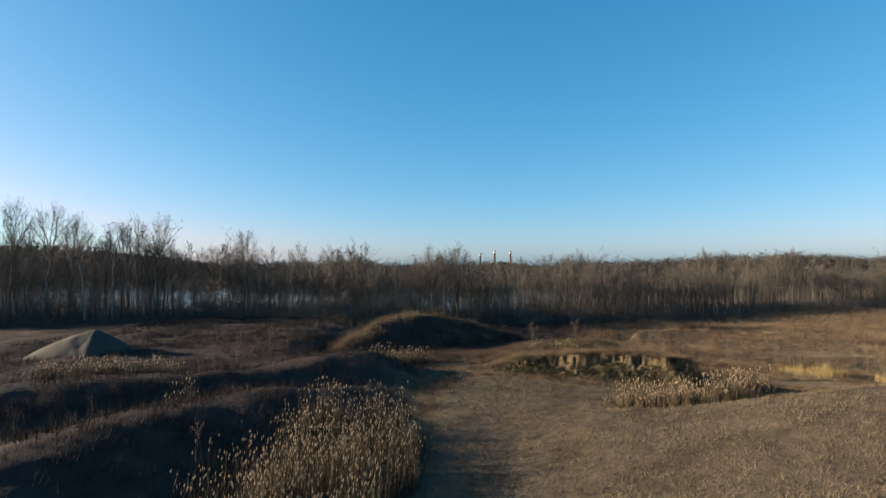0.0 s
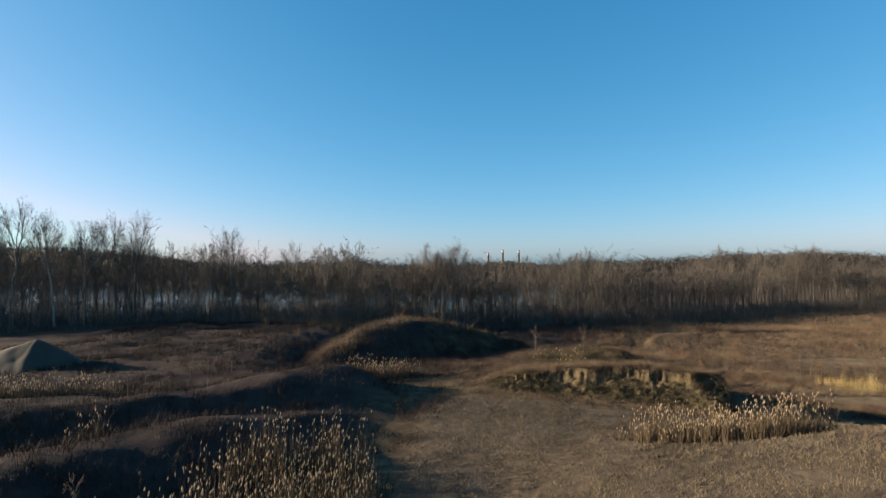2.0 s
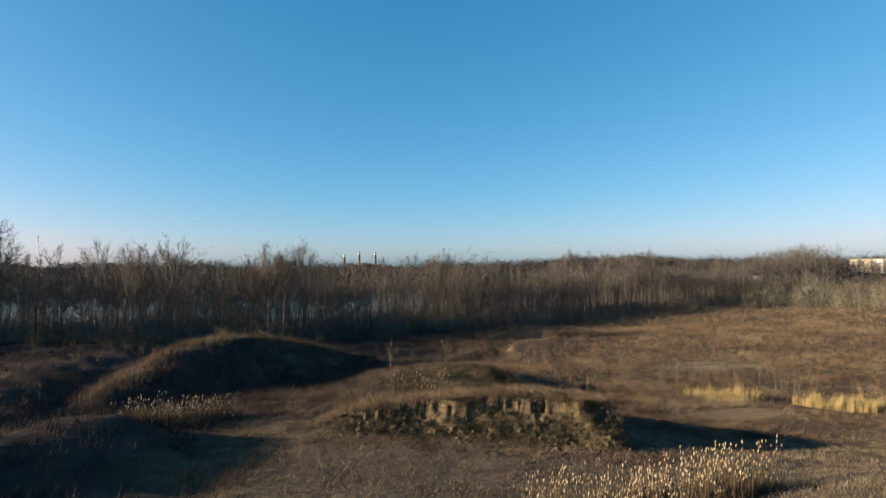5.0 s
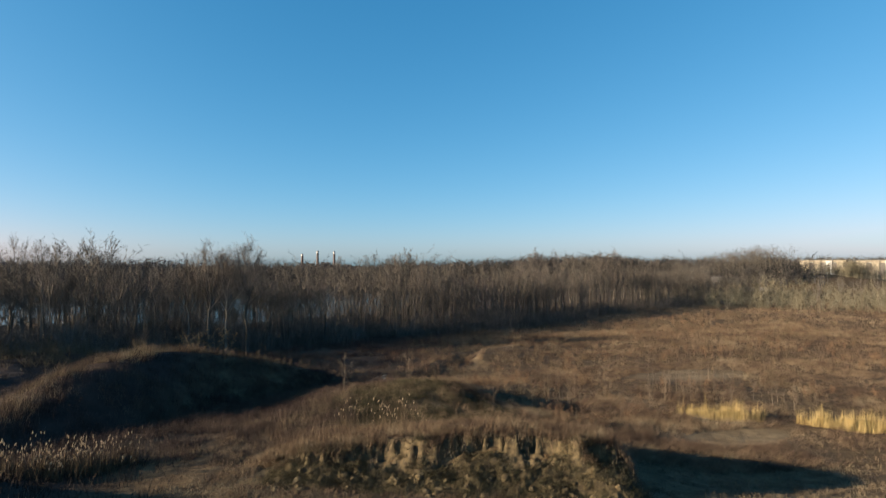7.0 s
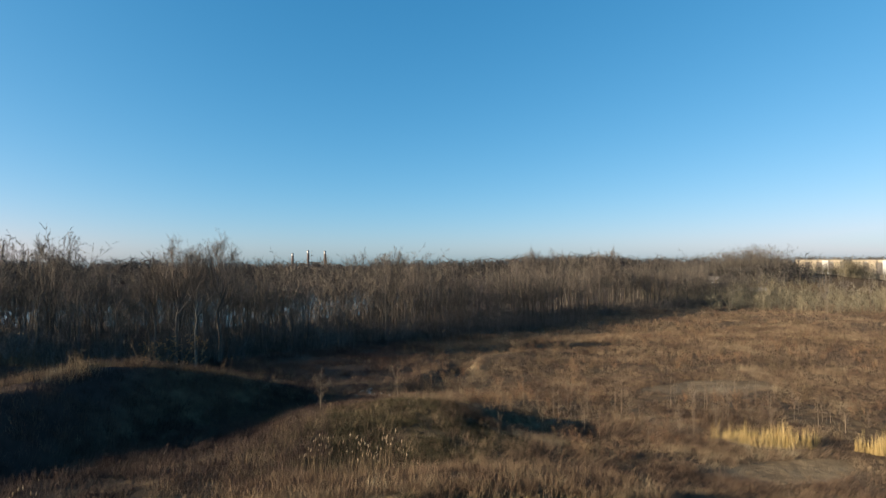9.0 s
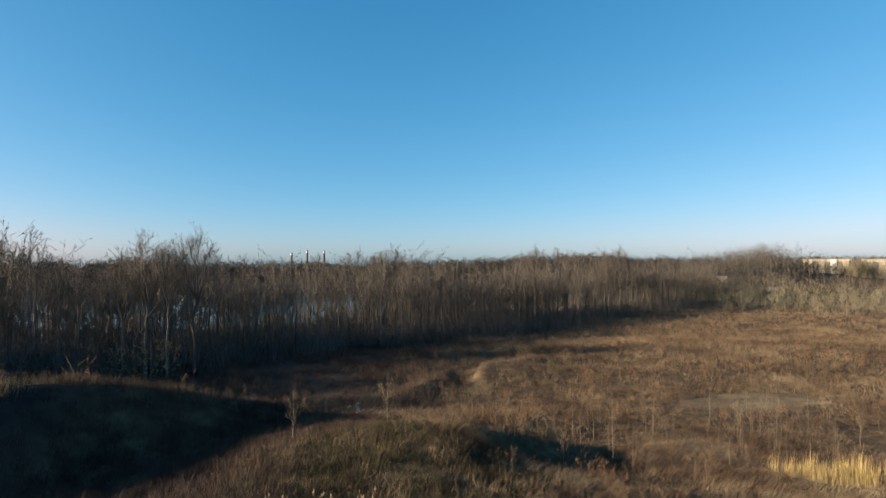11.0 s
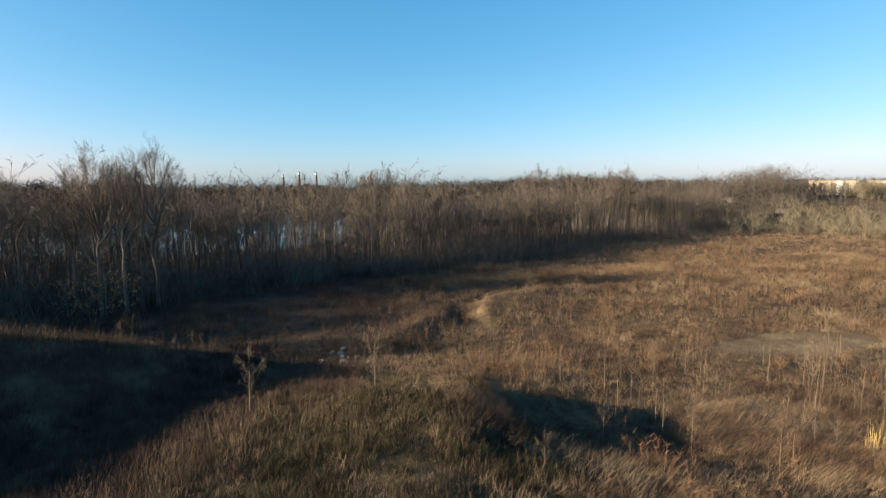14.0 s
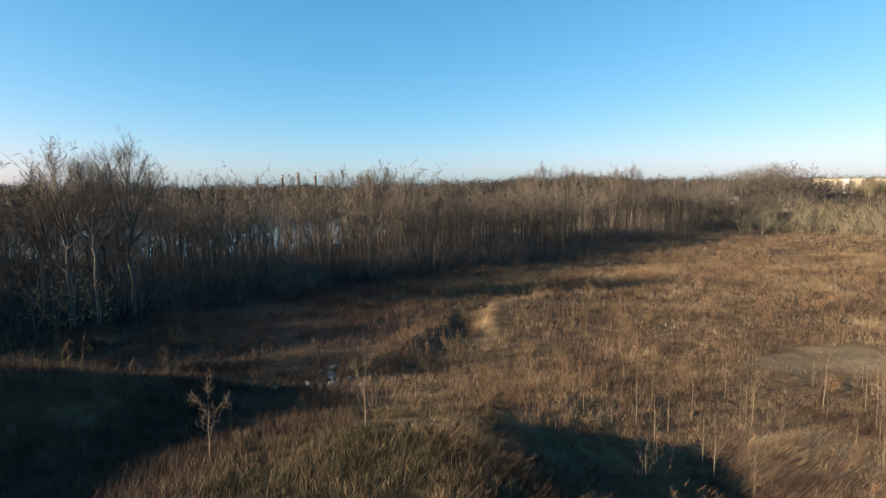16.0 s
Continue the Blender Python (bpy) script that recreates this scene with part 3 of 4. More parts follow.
for k, (x, y, top) in enumerate([(-9.5, 128, 18.2), (-15.4, 127, 17.6), (-13.4, 131, 16), (-19, 130, 14.4), (106, 210, 19), (78.2, 198.4, 18), (71.3, 198, 18.6), (-33, 150, 13.5), (101, 211, 18), (60, 185, 15), (-43, 141, 15), (28, 168, 14.5)]):
    put_tree(broads[k % 2], x, y, (top - float(ground_z(x, y))) / 23, 60 + 95 * k, used)
for k in range(120):
    x = -118 + 280 * (k + 0.5 * rng.random()) / 120
    y = float(edge_y(x)) + 22 * rng.random() ** 1.6 + 1
    put_tree(slims[int(rng.integers(4))], x, y, 0.66 + 0.48 * rng.random() ** 1.3, rng.uniform(0, 360), used)


for k in range(16):
    x, y = rng.uniform(150, 205), rng.uniform(150, 190)
    if y < 318 - x:
        y += 40
    put_tree(slims[1], x, y, rng.uniform(0.5, 0.75), rng.uniform(0, 360), used)


def woods(name, label, spots, protos, mat):
    """Many trees as one mesh."""
    pieces, spots = [], np.array(spots)
    spots[:, 2] += ground_z(spots[:, 0], spots[:, 1])
    for (x, y, z, s), k, a in zip(spots, RNG.integers(0, len(protos), len(spots)), RNG.uniform(0, 2 * np.pi, len(spots))):
        v, f = protos[k]
        c, sn = math.cos(a) * s, math.sin(a) * s
        pieces.append((np.stack((v[:, 0] * c - v[:, 1] * sn + x, v[:, 0] * sn + v[:, 1] * c + y, v[:, 2] * s + z), -1), f))
    tagged(new(name, mesh_of(name, *joined(pieces), mat)), label, "woods", kind="stuff")


small = [joined(grow(rng, 15, 0.13, (14, 5, 5, 14, 5, 4)[k], 5, 0.28, 0.22, 3, fork=(0, 5, 5, 0, 4, 4)[k], twig_r=0.022, sub=5)) for k in range(6)]
far_small = [joined(grow(rng, 15, 0.18, 10, 5, 0.15, 0.26, 3, twig_r=0.05, sub=4)) for _ in range(4)]
spots = []
while len(spots) < 1250:
    x = rng.uniform(-135, 178 if len(spots) < 750 else 75)
    y = float(edge_y(x)) + (46 if x > 60 else 62) * rng.random() ** 1.1 + 2
    if y < shore(x) + 4:
        spots.append((x, y, -0.2, (0.98 + 0.22 * float(fbm(x, y, 26, 92)) + 0.16 * float(value_noise(x, y, 6, 95))) * (0.72 + 0.62 * rng.random() ** 1.7)))
woods("bare_woods", "dense leafless riverside woods", spots, small, M_WOOD)
spots = []
spots += [(x, y, -0.3, rng.uniform(0.6, 1.0) * (1 - 0.42 * float(sm(215, 245, x)))) for x, y in zip(rng.uniform(120, 420, 700), rng.uniform(232, 480, 700)) if y < 0.6 * shore(x) + 160 and y > edge_y(x)]
spots += [(x, y, -0.3, rng.uniform(0.85, 1.2)) for x, y in zip(rng.normal(251, 10, 170), rng.normal(310, 14, 170))]
spots += [(x, y, -0.3, rng.uniform(0.35, 0.55)) for x, y in zip(rng.normal(300, 14, 90), rng.normal(308, 6, 90))]
spots += [(x, y, -0.3, rng.uniform(0.55, 0.70)) for x, y in zip(rng.uniform(168, 214, 110), rng.uniform(246, 268, 110))]
spots += [(x, y, -0.3, rng.uniform(0.5, 0.8)) for x, y in zip(rng.normal(330, 8, 50), rng.normal(306, 7, 50))]
spots += [(x, y, -0.3, rng.uniform(0.85, 1.15)) for x, y in zip(rng.uniform(300, 430, 110), rng.uniform(352, 400, 110))]
woods("distant_woods", "distant leafless woods beyond the field and river", spots, far_small, M_WOOD)


def shrub(rng, stems, twigs, fat=1.0, wild=0.13):
    w = Wood()
    for k in range(stems):
        a, r = rng.uniform(0, 6.283), rng.uniform(0.1, 0.55)
        p = Vector((rng.normal(0, 0.1), rng.normal(0, 0.1), -0.05))
        q = p + Vector((math.cos(a) * r, math.sin(a) * r, rng.uniform(0.6, 1.0)))
        w.spike(p, q, 0.012 * fat)
        for j in range(twigs):
            u = p.lerp(q, rng.uniform(0.25, 0.95))
            w.sliver(u, u + Vector((rng.normal(0, wild), rng.normal(0, wild), rng.uniform(0.05, 0.28))), 0.006 * fat)
    return w.arrays()


bushes = [shrub(rng, 6, 9, 1.0) for _ in range(6)]
rough_top = lambda x, y: (1 + 0.35 * float(fbm(x, y, 60, 96))) * rng.uniform(0.85, 1.15)
spots = [(x, y, -0.5, 20 * rough_top(x, y)) for x, y in zip(rng.uniform(-750, 450, 1100), rng.uniform(642, 740, 1100))]
spots += [(x, y, -0.5, rng.uniform(9, 14)) for x, y in zip(rng.uniform(-1300, -350, 1000), rng.uniform(740, 1150, 1000))]
spots += [(x, y, -0.5, 20 * rough_top(x, y)) for x, y in zip(rng.uniform(300, 1700, 900), rng.uniform(520, 900, 900)) if x > 420 or y > 640]
spots += [(x, y, -0.5, rng.uniform(8, 12)) for x, y in zip(rng.normal(251, 11, 200), rng.normal(310, 15, 200))]
woods("far_bank_woods", "dark leafless woods on the far bank and hill", spots, [shrub(rng, 6, 7, 2.6, 0.24) for _ in range(4)], M_FAR)
spots = []
while len(spots) < 1700:
    x = rng.uniform(-140, 176 if len(spots) < 1100 else 70)
    y = float(edge_y(x)) + 34 * rng.random() ** 1.5 - 3
    if y < shore(x) + 2:
        spots.append((x, y, 0.0, rng.uniform(1.8, 4.6) * (1.5 if x < 60 else 1.0)))
for k in range(750):
    x = rng.uniform(-150, 60)
    y = float(shore(x)) + rng.uniform(-30, 3)
    spots.append((x, y, 0.0, rng.uniform(3.0, 7.5)))
for cx, cy in ((184.5, 274), (193.5, 265.5)):
    spots += [(x, y, 0.0, rng.uniform(8.0, 9.8)) for x, y in zip(rng.normal(cx, 2.6, 26), rng.normal(cy, 2.2, 26))]
woods("thicket", "dense leafless brush among the trees", spots, bushes, M_TWIG)
spots = []
while len(spots) < 620:
    x, y = rng.uniform(140, 260), rng.uniform(150, 260)
    if y > 390 - 1.32 * x + 8 * float(fbm(x, y, 12, 93)) and y < 470 - x and y < edge_y(x) + 40:
        spots.append((x, y, 0.0, rng.uniform(2.5, 7.0) * (1.25 + 1.1 * float(fbm(x, y, 14, 98)))))
M_RUST = material("rust_brown_twigs", [(0.36, (0.050, 0.026, 0.016)), (0.5, (0.125, 0.070, 0.040)), (0.64, (0.190, 0.118, 0.066))], 7, fine=0.5, vary=0.2)
M_GREY = material("grey_green_twigs", [(0.2, (0.066, 0.056, 0.036)), (0.5, (0.125, 0.109, 0.073)), (0.8, (0.191, 0.165, 0.119))], 10, vary=0.5)
spots += [(x, y, 0.0, rng.uniform(4.0, 6.5)) for x, y in zip(rng.normal(312, 14, 130), rng.normal(300, 9, 130))]
spots += [(x, y, 0.0, rng.uniform(8, 12)) for x, y in zip(rng.normal(304, 3, 30), rng.normal(289, 3, 30))]
woods("pale_thicket", "pale grey-green leafless bushes beside the field", spots, bushes, M_GREY)


def brush_spots(n, seed, tall, cut):
    """Places for bushes in drifts across the open field."""
    out = []
    while len(out) < n:
        x, y = rng.uniform(14, 125), rng.uniform(72, 176)
        if fbm(x, y, 8, seed) > cut and y < edge_y(x) - 4 and not (38 < x < 60 and 90 < y < 99) and not (x < 22 and y < 90):
            out.append((x, y, 0.0, rng.uniform(*tall)))
    return out


woods("rust_brush", "rust-brown leafless brush in the field", brush_spots(1100, 94, (0.6, 1.7), 0.08), bushes, M_RUST)
woods("dark_brush", "dark brown low brush in the field", brush_spots(500, 194, (0.5, 1.2), 0.16), bushes, M_DULL)
woods("pale_brush", "pale tan stalks and brush in the field", brush_spots(700, 294, (0.8, 2.2), 0.10), bushes, M_STALK)
spots = [(x, y, 0.0, rng.uniform(1.0, 2.8)) for x, y in zip(rng.normal(-18, 9, 420), rng.normal(105, 7, 420))]
woods("tan_brush", "tan leafless brush behind the big mound", spots, bushes, M_STALK)


# ---- grass, weeds and brush ----
def blades(x, y, h, w, lean, rng, wind=(0.05, 0.02), z=None):
    """Thin tapering blades, one triangle each."""
    n = len(x)
    z = ground_z(x, y) if z is None else z
    a = rng.uniform(0, 2 * np.pi, n)
    dx, dy = np.cos(a) * w / 2, np.sin(a) * w / 2
    tip = np.stack((x + h * (rng.normal(0, lean, n) + wind[0]), y + h * (rng.normal(0, lean, n) + wind[1]), z + h), -1)
    v = np.stack((np.stack((x - dx, y - dy, z - 0.03), -1), np.stack((x + dx, y + dy, z - 0.03), -1), tip), 1).reshape(-1, 3)
    return v, np.arange(3 * n).reshape(-1, 3)


def sown(n, x0, x1, y0, y1, rng, clump=3.0, seed=70, strength=1.0, keep=None):
    """Places in a rectangle, gathered in clumps."""
    xs, ys = [], []
    got = 0
    while got < n:
        x, y = rng.uniform(x0, x1, n), rng.uniform(y0, y1, n)
        ok = rng.random(n) < np.clip(0.5 + strength * fbm(x, y, clump, seed), 0.03, 1)
        if keep is not None:
            ok &= keep(x, y)
        xs.append(x[ok])
        ys.append(y[ok])
        got += int(ok.sum())
    return np.concatenate(xs)[:n], np.concatenate(ys)[:n]


def stuff(name, label, va, mat, category="grass"):
    return tagged(new(name, mesh_of(name, *va, mat)), label, category, kind="stuff")


def tufts(x, y, h, per, w, rng, lean=0.32, wind=(0.12, 0.03), z=None):
    """Clumps of blades that fan out from one foot."""
    n = len(x)
    hh = np.repeat(h, per) * rng.uniform(0.45, 1.1, n * per)
    r = np.repeat(h, per) * 0.40
    return blades(np.repeat(x, per) + rng.normal(0, 1, n * per) * r, np.repeat(y, per) + rng.normal(0, 1, n * per) * r, hh, w, lean, rng, wind, None if z is None else np.repeat(z, per) - 0.04)


g = np.random.default_rng(23)
in_field = lambda x, y: (y < edge_y(x) + 3) | (x > 165)
bare_part = lambda x, y: (((x - 51) / 8.5) ** 2 + ((y - 95) / 3.4) ** 2 < 1 + 0.5 * fbm(x, y, 3, 31)) | (((x - 34) / 8) ** 2 + ((y - 119.5) / 1.4) ** 2 < 1) | (((x - 37) / 5) ** 2 + ((y - 69.5) / 2.2) ** 2 < 1)
olive_part = lambda x, y: ((x - 11.0) / 7.5) ** 2 + ((y - 76) / 6.5) ** 2 < 0.9 + 0.7 * fbm(x, y, 4, 36) + g.normal(0, 0.45, len(x))
dull_part = lambda x, y: (y > 88) & (x < 14 + 0.35 * (y - 110) + 6 * fbm(x, y, 14, 33) + 9 * fbm(x, y, 4, 34) + g.normal(0, 4, len(x)))
on_field = lambda x, y: (x > -6 + 0.8 * fbm(x, y, 5, 21))
x, y = sown(120000, -7, 46, 14, 62, g, 1.4, 71, 1.0, on_field)
stuff("short_grass", "short dry tan grass on the open field", blades(x, y, g.uniform(0.05, 0.2, len(x)), 0.03, 0.6, g), M_MOWN)
x, y = sown(2600, -7, 46, 16, 62, g, 5.0, 171, 1.8, on_field)
stuff("grass_tufts", "tufts of longer dry grass on the field", tufts(x, y, g.uniform(0.15, 0.4, len(x)), 12, 0.025, g, 0.5), M_MOWN)
x, y = sown(15000, -4, 76, 62, 104, g, 4.5, 72, 1.1, lambda x, y: ~bare_part(x, y) & ~olive_part(x, y))
stuff("dead_weeds", "dead rust-brown weeds and matted grass", tufts(x, y, g.uniform(0.15, 0.6, len(x)), 16, 0.016, g, 0.55), M_WEED)
x, y = sown(14000, -10, 120, 92, 150, g, 3.0, 172, 0.7, lambda x, y: in_field(x, y) & ~dull_part(x, y) & ~bare_part(x, y))
stuff("weed_clumps", "clumps of dead brown weeds across the field", tufts(x, y, g.uniform(0.3, 1.1, len(x)), 11, 0.024, g, 0.32), M_WEED)
x, y = sown(11000, 20, 200, 120, 228, g, 5.0, 74, 0.8, in_field)
stuff("field_weeds", "dead weeds across the far field", tufts(x, y, g.uniform(0.3, 1.2, len(x)), 11, 0.045, g, 0.32), M_WEED)
# weeds of the ridges and trough, coloured as if in shade
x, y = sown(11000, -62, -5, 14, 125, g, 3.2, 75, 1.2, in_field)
stuff("rough_weeds", "dead weeds on uneven ground, ridge shade put into their colour", tufts(x, y, g.uniform(0.3, 1.0, len(x)), 13, 0.024, g, 0.35), M_SHADE_WEED)
# brown brush before the woods, its colour also darkened for the trees' shadows
x, y = sown(8000, -14, 40, 92, 160, g, 3.5, 175, 1.3, lambda x, y: in_field(x, y) & dull_part(x, y))
stuff("dark_weeds", "dark brown dead weeds before the woods, tree shade added to their colour", tufts(x, y, g.uniform(0.3, 1.2, len(x)), 10, 0.032, g, 0.35), M_DULL)
# the mound's shadow over the hollow is put into this grass colour
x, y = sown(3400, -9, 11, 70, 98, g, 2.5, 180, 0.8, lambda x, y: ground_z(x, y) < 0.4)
stuff("hollow_grass", "dead grass in the hollow beside the mound, darkened for the mound's shadow", tufts(x, y, g.uniform(0.2, 0.7, len(x)), 13, 0.022, g, 0.4), M_DULL)
x, y = sown(4200, 0, 19, 68, 90, g, 1.6, 181, 2.2)
stuff("hump_weeds", "coarse dark dead weeds on the low hump", tufts(x, y, g.uniform(0.15, 0.5, len(x)), 13, 0.022, g, 0.45, (0.03, 0.0)), M_OLIVE)
x, y = sown(1500, -1, 24, 66, 94, g, 2.2, 182, 2.2)
stuff("hump_grass", "pale tan clumps of tall grass on the low hump", tufts(x, y, g.uniform(0.3, 0.85, len(x)), 12, 0.02, g, 0.4), M_WEED)
x, y = sown(5200, 1, 20, 67, 86, g, 2.0, 179, 1.8, olive_part)
stuff("olive_weeds", "dark olive weeds on the low hump", tufts(x, y, g.uniform(0.10, 0.34, len(x)), 16, 0.02, g, 0.5, (0.03, 0.0)), M_OLIVE)
x, y = sown(600, -62, -10, 14, 110, g, 6.0, 176, 2.4, in_field)
stuff("tan_weeds", "tan dead grass in patches on uneven ground", tufts(x, y, g.uniform(0.3, 0.85, len(x)), 16, 0.02, g, 0.35), M_WEED)
x, y = sown(1500, -7, 46, 16, 62, g, 3.0, 177, 1.6, on_field)
stuff("weed_tufts", "dark tufts of weeds on the short grass", tufts(x, y, g.uniform(0.08, 0.28, len(x)), 14, 0.02, g, 0.7), M_DULL)
x, y = sown(3400, 14, 48, 62, 84, g, 4.5, 178, 1.6, lambda x, y: ~bare_part(x, y) & ~olive_part(x, y))
stuff("matted_grass", "long windswept dry grass lying over", tufts(x, y, g.uniform(0.4, 0.8, len(x)), 14, 0.018, g, 0.4, (0.75, -0.35)), M_WEED)
# sides take the dark shade-toned grass, the crest its own tan grass
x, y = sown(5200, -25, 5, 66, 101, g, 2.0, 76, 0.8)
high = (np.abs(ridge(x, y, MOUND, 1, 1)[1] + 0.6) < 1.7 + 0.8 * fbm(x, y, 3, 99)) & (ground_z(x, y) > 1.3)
stuff("mound_grass", "dead grass on the sides of the big mound, shade put into its colour", tufts(x[~high], y[~high], g.uniform(0.3, 0.8, int((~high).sum())), 16, 0.02, g, 0.3), M_DULL)
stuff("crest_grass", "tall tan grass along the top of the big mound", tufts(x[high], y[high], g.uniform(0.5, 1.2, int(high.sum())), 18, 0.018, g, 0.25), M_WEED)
x, y = sown(70000, -150, 180, 85, 240, g, 6.0, 77, 1.3, lambda x, y: (y > edge_y(x) - 14 * g.random(len(x)) ** 2.5) & (y < edge_y(x) + 18) & (x < 172))
stuff("underbrush", "dense dark brush under the trees", blades(x, y, g.uniform(0.6, 3.6, len(x)) * g.uniform(0.5, 1, len(x)), 0.05, 0.35, g), M_WOOD, "brush")
s = g.uniform(-1, BANK_LEN + 1, 1500)
d = np.concatenate((g.uniform(0.0, 5.5, 900), g.uniform(0.6, 1.3, 600)))
stuff("bank_grass", "tall tan grass along the top of the clay bank",
      tufts(BANK_A[0] + s * BANK_DIR[0] - d * BANK_DIR[1], BANK_A[1] + s * BANK_DIR[1] + d * BANK_DIR[0], g.uniform(0.25, 0.8, 1500), 16, 0.022, g, 0.4, (0.05, -0.1)), M_WEED)
s, d = g.uniform(0, BANK_LEN + 1.5, 5200), g.uniform(-2.65, 0.2, 5200)
ok = fbm(s, d, 1.3, 58) + 0.45 * (d < -0.9) > -0.1
s, d = s[ok], d[ok]
x, y, z = bank_face(s, d)
stuff("face_grass", "dead grass hanging on the face of the clay bank", tufts(x, y, g.uniform(0.12, 0.42, len(x)), 12, 0.018, g, 0.7, (0.05, -0.4), z), M_OLIVE)
s, d = g.uniform(-1, BANK_LEN + 3, 900), g.uniform(-5.0, -2.5, 900)
x, y, z = bank_face(s, d)
stuff("foot_grass", "rough dead grass at the foot of the clay bank", tufts(x, y, g.uniform(0.1, 0.4, len(x)), 14, 0.018, g, 0.6), M_WEED)


s, d = g.uniform(0, BANK_LEN + 1, 6000), g.uniform(-0.7, 0.8, 6000)
x, y, z = bank_face(s, d)
ok = z > ground_z(x, y) - 0.18
ok &= fbm(s, d, 1.2, 60) > -0.15
stuff("rim_grass", "dry grass hanging over the rim of the clay bank", tufts(x[ok], y[ok], g.uniform(0.15, 0.45, int(ok.sum())), 9, 0.018, g, 0.5, (0.0, -0.35), z[ok]), M_WEED)


# ---- reeds ----
def reeds(name, label, n, outline, tall, rng, mat=None, plumes=True):
    """Reeds within an outline (u, v in 0..1 to x, y), with feathery heads."""
    u, v = rng.random(n), rng.random(n)
    x, y = outline(u, v)
    h = rng.uniform(*tall, n) * np.clip(1 + 1.3 * fbm(x, y, 0.8, 97), 0.4, 1.4)
    v1, f1 = blades(x, y, h, 0.028, 0.06, rng, (0.06, -0.01))
    tips = v1.reshape(-1, 3, 3)[:, 2]
    root = tagged(new(name), label, "reeds", kind="stuff")
    lx, ly = np.repeat(x, 3), np.repeat(y, 3)
    v2, f2 = blades(lx + rng.normal(0, 0.05, 3 * n), ly + rng.normal(0, 0.05, 3 * n), np.repeat(h, 3) * rng.uniform(0.3, 0.85, 3 * n), 0.035, 0.16, rng)
    part("stalks", mesh_of("stalks", *joined([(v1, f1), (v2, f2)]), mat or M_STALK), root)
    if plumes:
        tips = tips[rng.random(len(tips)) < 0.6]
        k = len(tips)
        ln, w = rng.uniform(0.18, 0.34, k), rng.uniform(0.022, 0.05, k)
        a = rng.uniform(0, 6.28, k)
        lean = np.stack((np.cos(a) * 0.10 + 0.09, np.sin(a) * 0.10, np.ones(k)), -1) * ln[:, None]
        low, top = tips - lean * 0.55, tips + lean * 0.45
        mid = (low + top) / 2
        ring = [mid + np.stack((np.cos(b) * w, np.sin(b) * w, 0 * w), -1) for b in (0, 2.09, 4.19)]
        vv = np.stack((low, *ring, top), 1).reshape(-1, 3)
        base = np.arange(k)[:, None, None] * 5
        ff = (base + np.array([(0, 2, 1), (0, 3, 2), (0, 1, 3), (4, 1, 2), (4, 2, 3), (4, 3, 1)])[None]).reshape(-1, 3)
        part("plumes", mesh_of("plumes", vv, ff, M_PLUME), root, "pale feathery seed heads")


r = np.random.default_rng(31)
def oval(cx, cy, rx, ry, turn=0.0, ragged=0.25):
    """Points in a ragged oval, thinner towards its rim."""
    def place(u, v):
        a, q = 2 * np.pi * u, v ** 0.6 * (1 + ragged * fbm(6 * np.cos(2 * np.pi * u), 6 * np.sin(2 * np.pi * u), 2.5, 91))
        c, sn = math.cos(radians(turn)), math.sin(radians(turn))
        px, py = rx * q * np.cos(a), ry * q * np.sin(a)
        return cx + px * c - py * sn, cy + px * sn + py * c
    return place


reeds("reed_bed", "dense stand of dry reeds with feathery heads", 2800, oval(-9.6, 30.5, 4.5, 10.6, 4, 0.35), (1.3, 2.6), r)
reeds("reed_bed", "thin fringe of dry reeds running down a hollow", 600, oval(-13.0, 25.5, 3.2, 6.5, 25, 0.4), (0.8, 1.6), r)
reeds("reed_bed", "strip of dry tan reeds below the clay bank", 1300, oval(14.0, 43.4, 6.0, 1.9, -6, 0.4), (0.7, 1.8), r)
reeds("reed_bed", "small patch of reeds at the foot of the mound", 500, oval(-12.5, 65.0, 4.4, 1.6, 14), (0.8, 1.6), r)
reeds("reed_bed", "few reeds behind the clay bank", 120, oval(6.5, 67, 3.6, 1.5, -20), (1.0, 1.7), r)
reeds("reed_clump", "small clump of reeds on a weedy ridge", 60, oval(-23.5, 37.5, 1.3, 0.9, 0), (1.0, 1.7), r)
reeds("reed_clump", "row of pale tall grass before the sand heap", 700, oval(-36, 47, 6.5, 1.6, 25, 0.4), (0.6, 1.3), r)
reeds("straw_clump", "bright yellow standing straw", 1000, oval(39.8, 74.6, 3.5, 0.9, -32, 0.5), (0.7, 1.7), r, M_STRAW, False)
reeds("straw_clump", "bright yellow standing straw", 1100, oval(49.0, 69.2, 4.0, 1.0, -30, 0.5), (0.7, 1.7), r, M_STRAW, False)

# ---- saplings ----
saps = [tree_thing("sapling", "thin pale leafless sapling in dead weeds", *grow(rng, 3.6, 0.028, 14, 4, 0.22, (0.13, 0.19, 0.16, 0.22)[k], 5, fork=(0, 0, 0, 3)[k], twig_r=0.005, sub=6, lift=(0.8, 1.7)), M_SAP, M_SAP, "saplings in the field") for k in range(4)]
for k, (x, y, sc) in enumerate([(11.5, 86, 1.1), (4.8, 84.6, 1.15), (9.5, 78.5, 0.55), (17.5, 76, 0.6)]):
    put_tree(saps[3 if k < 2 else k % 4], x, y, sc, 80 * k, used, 0.05)
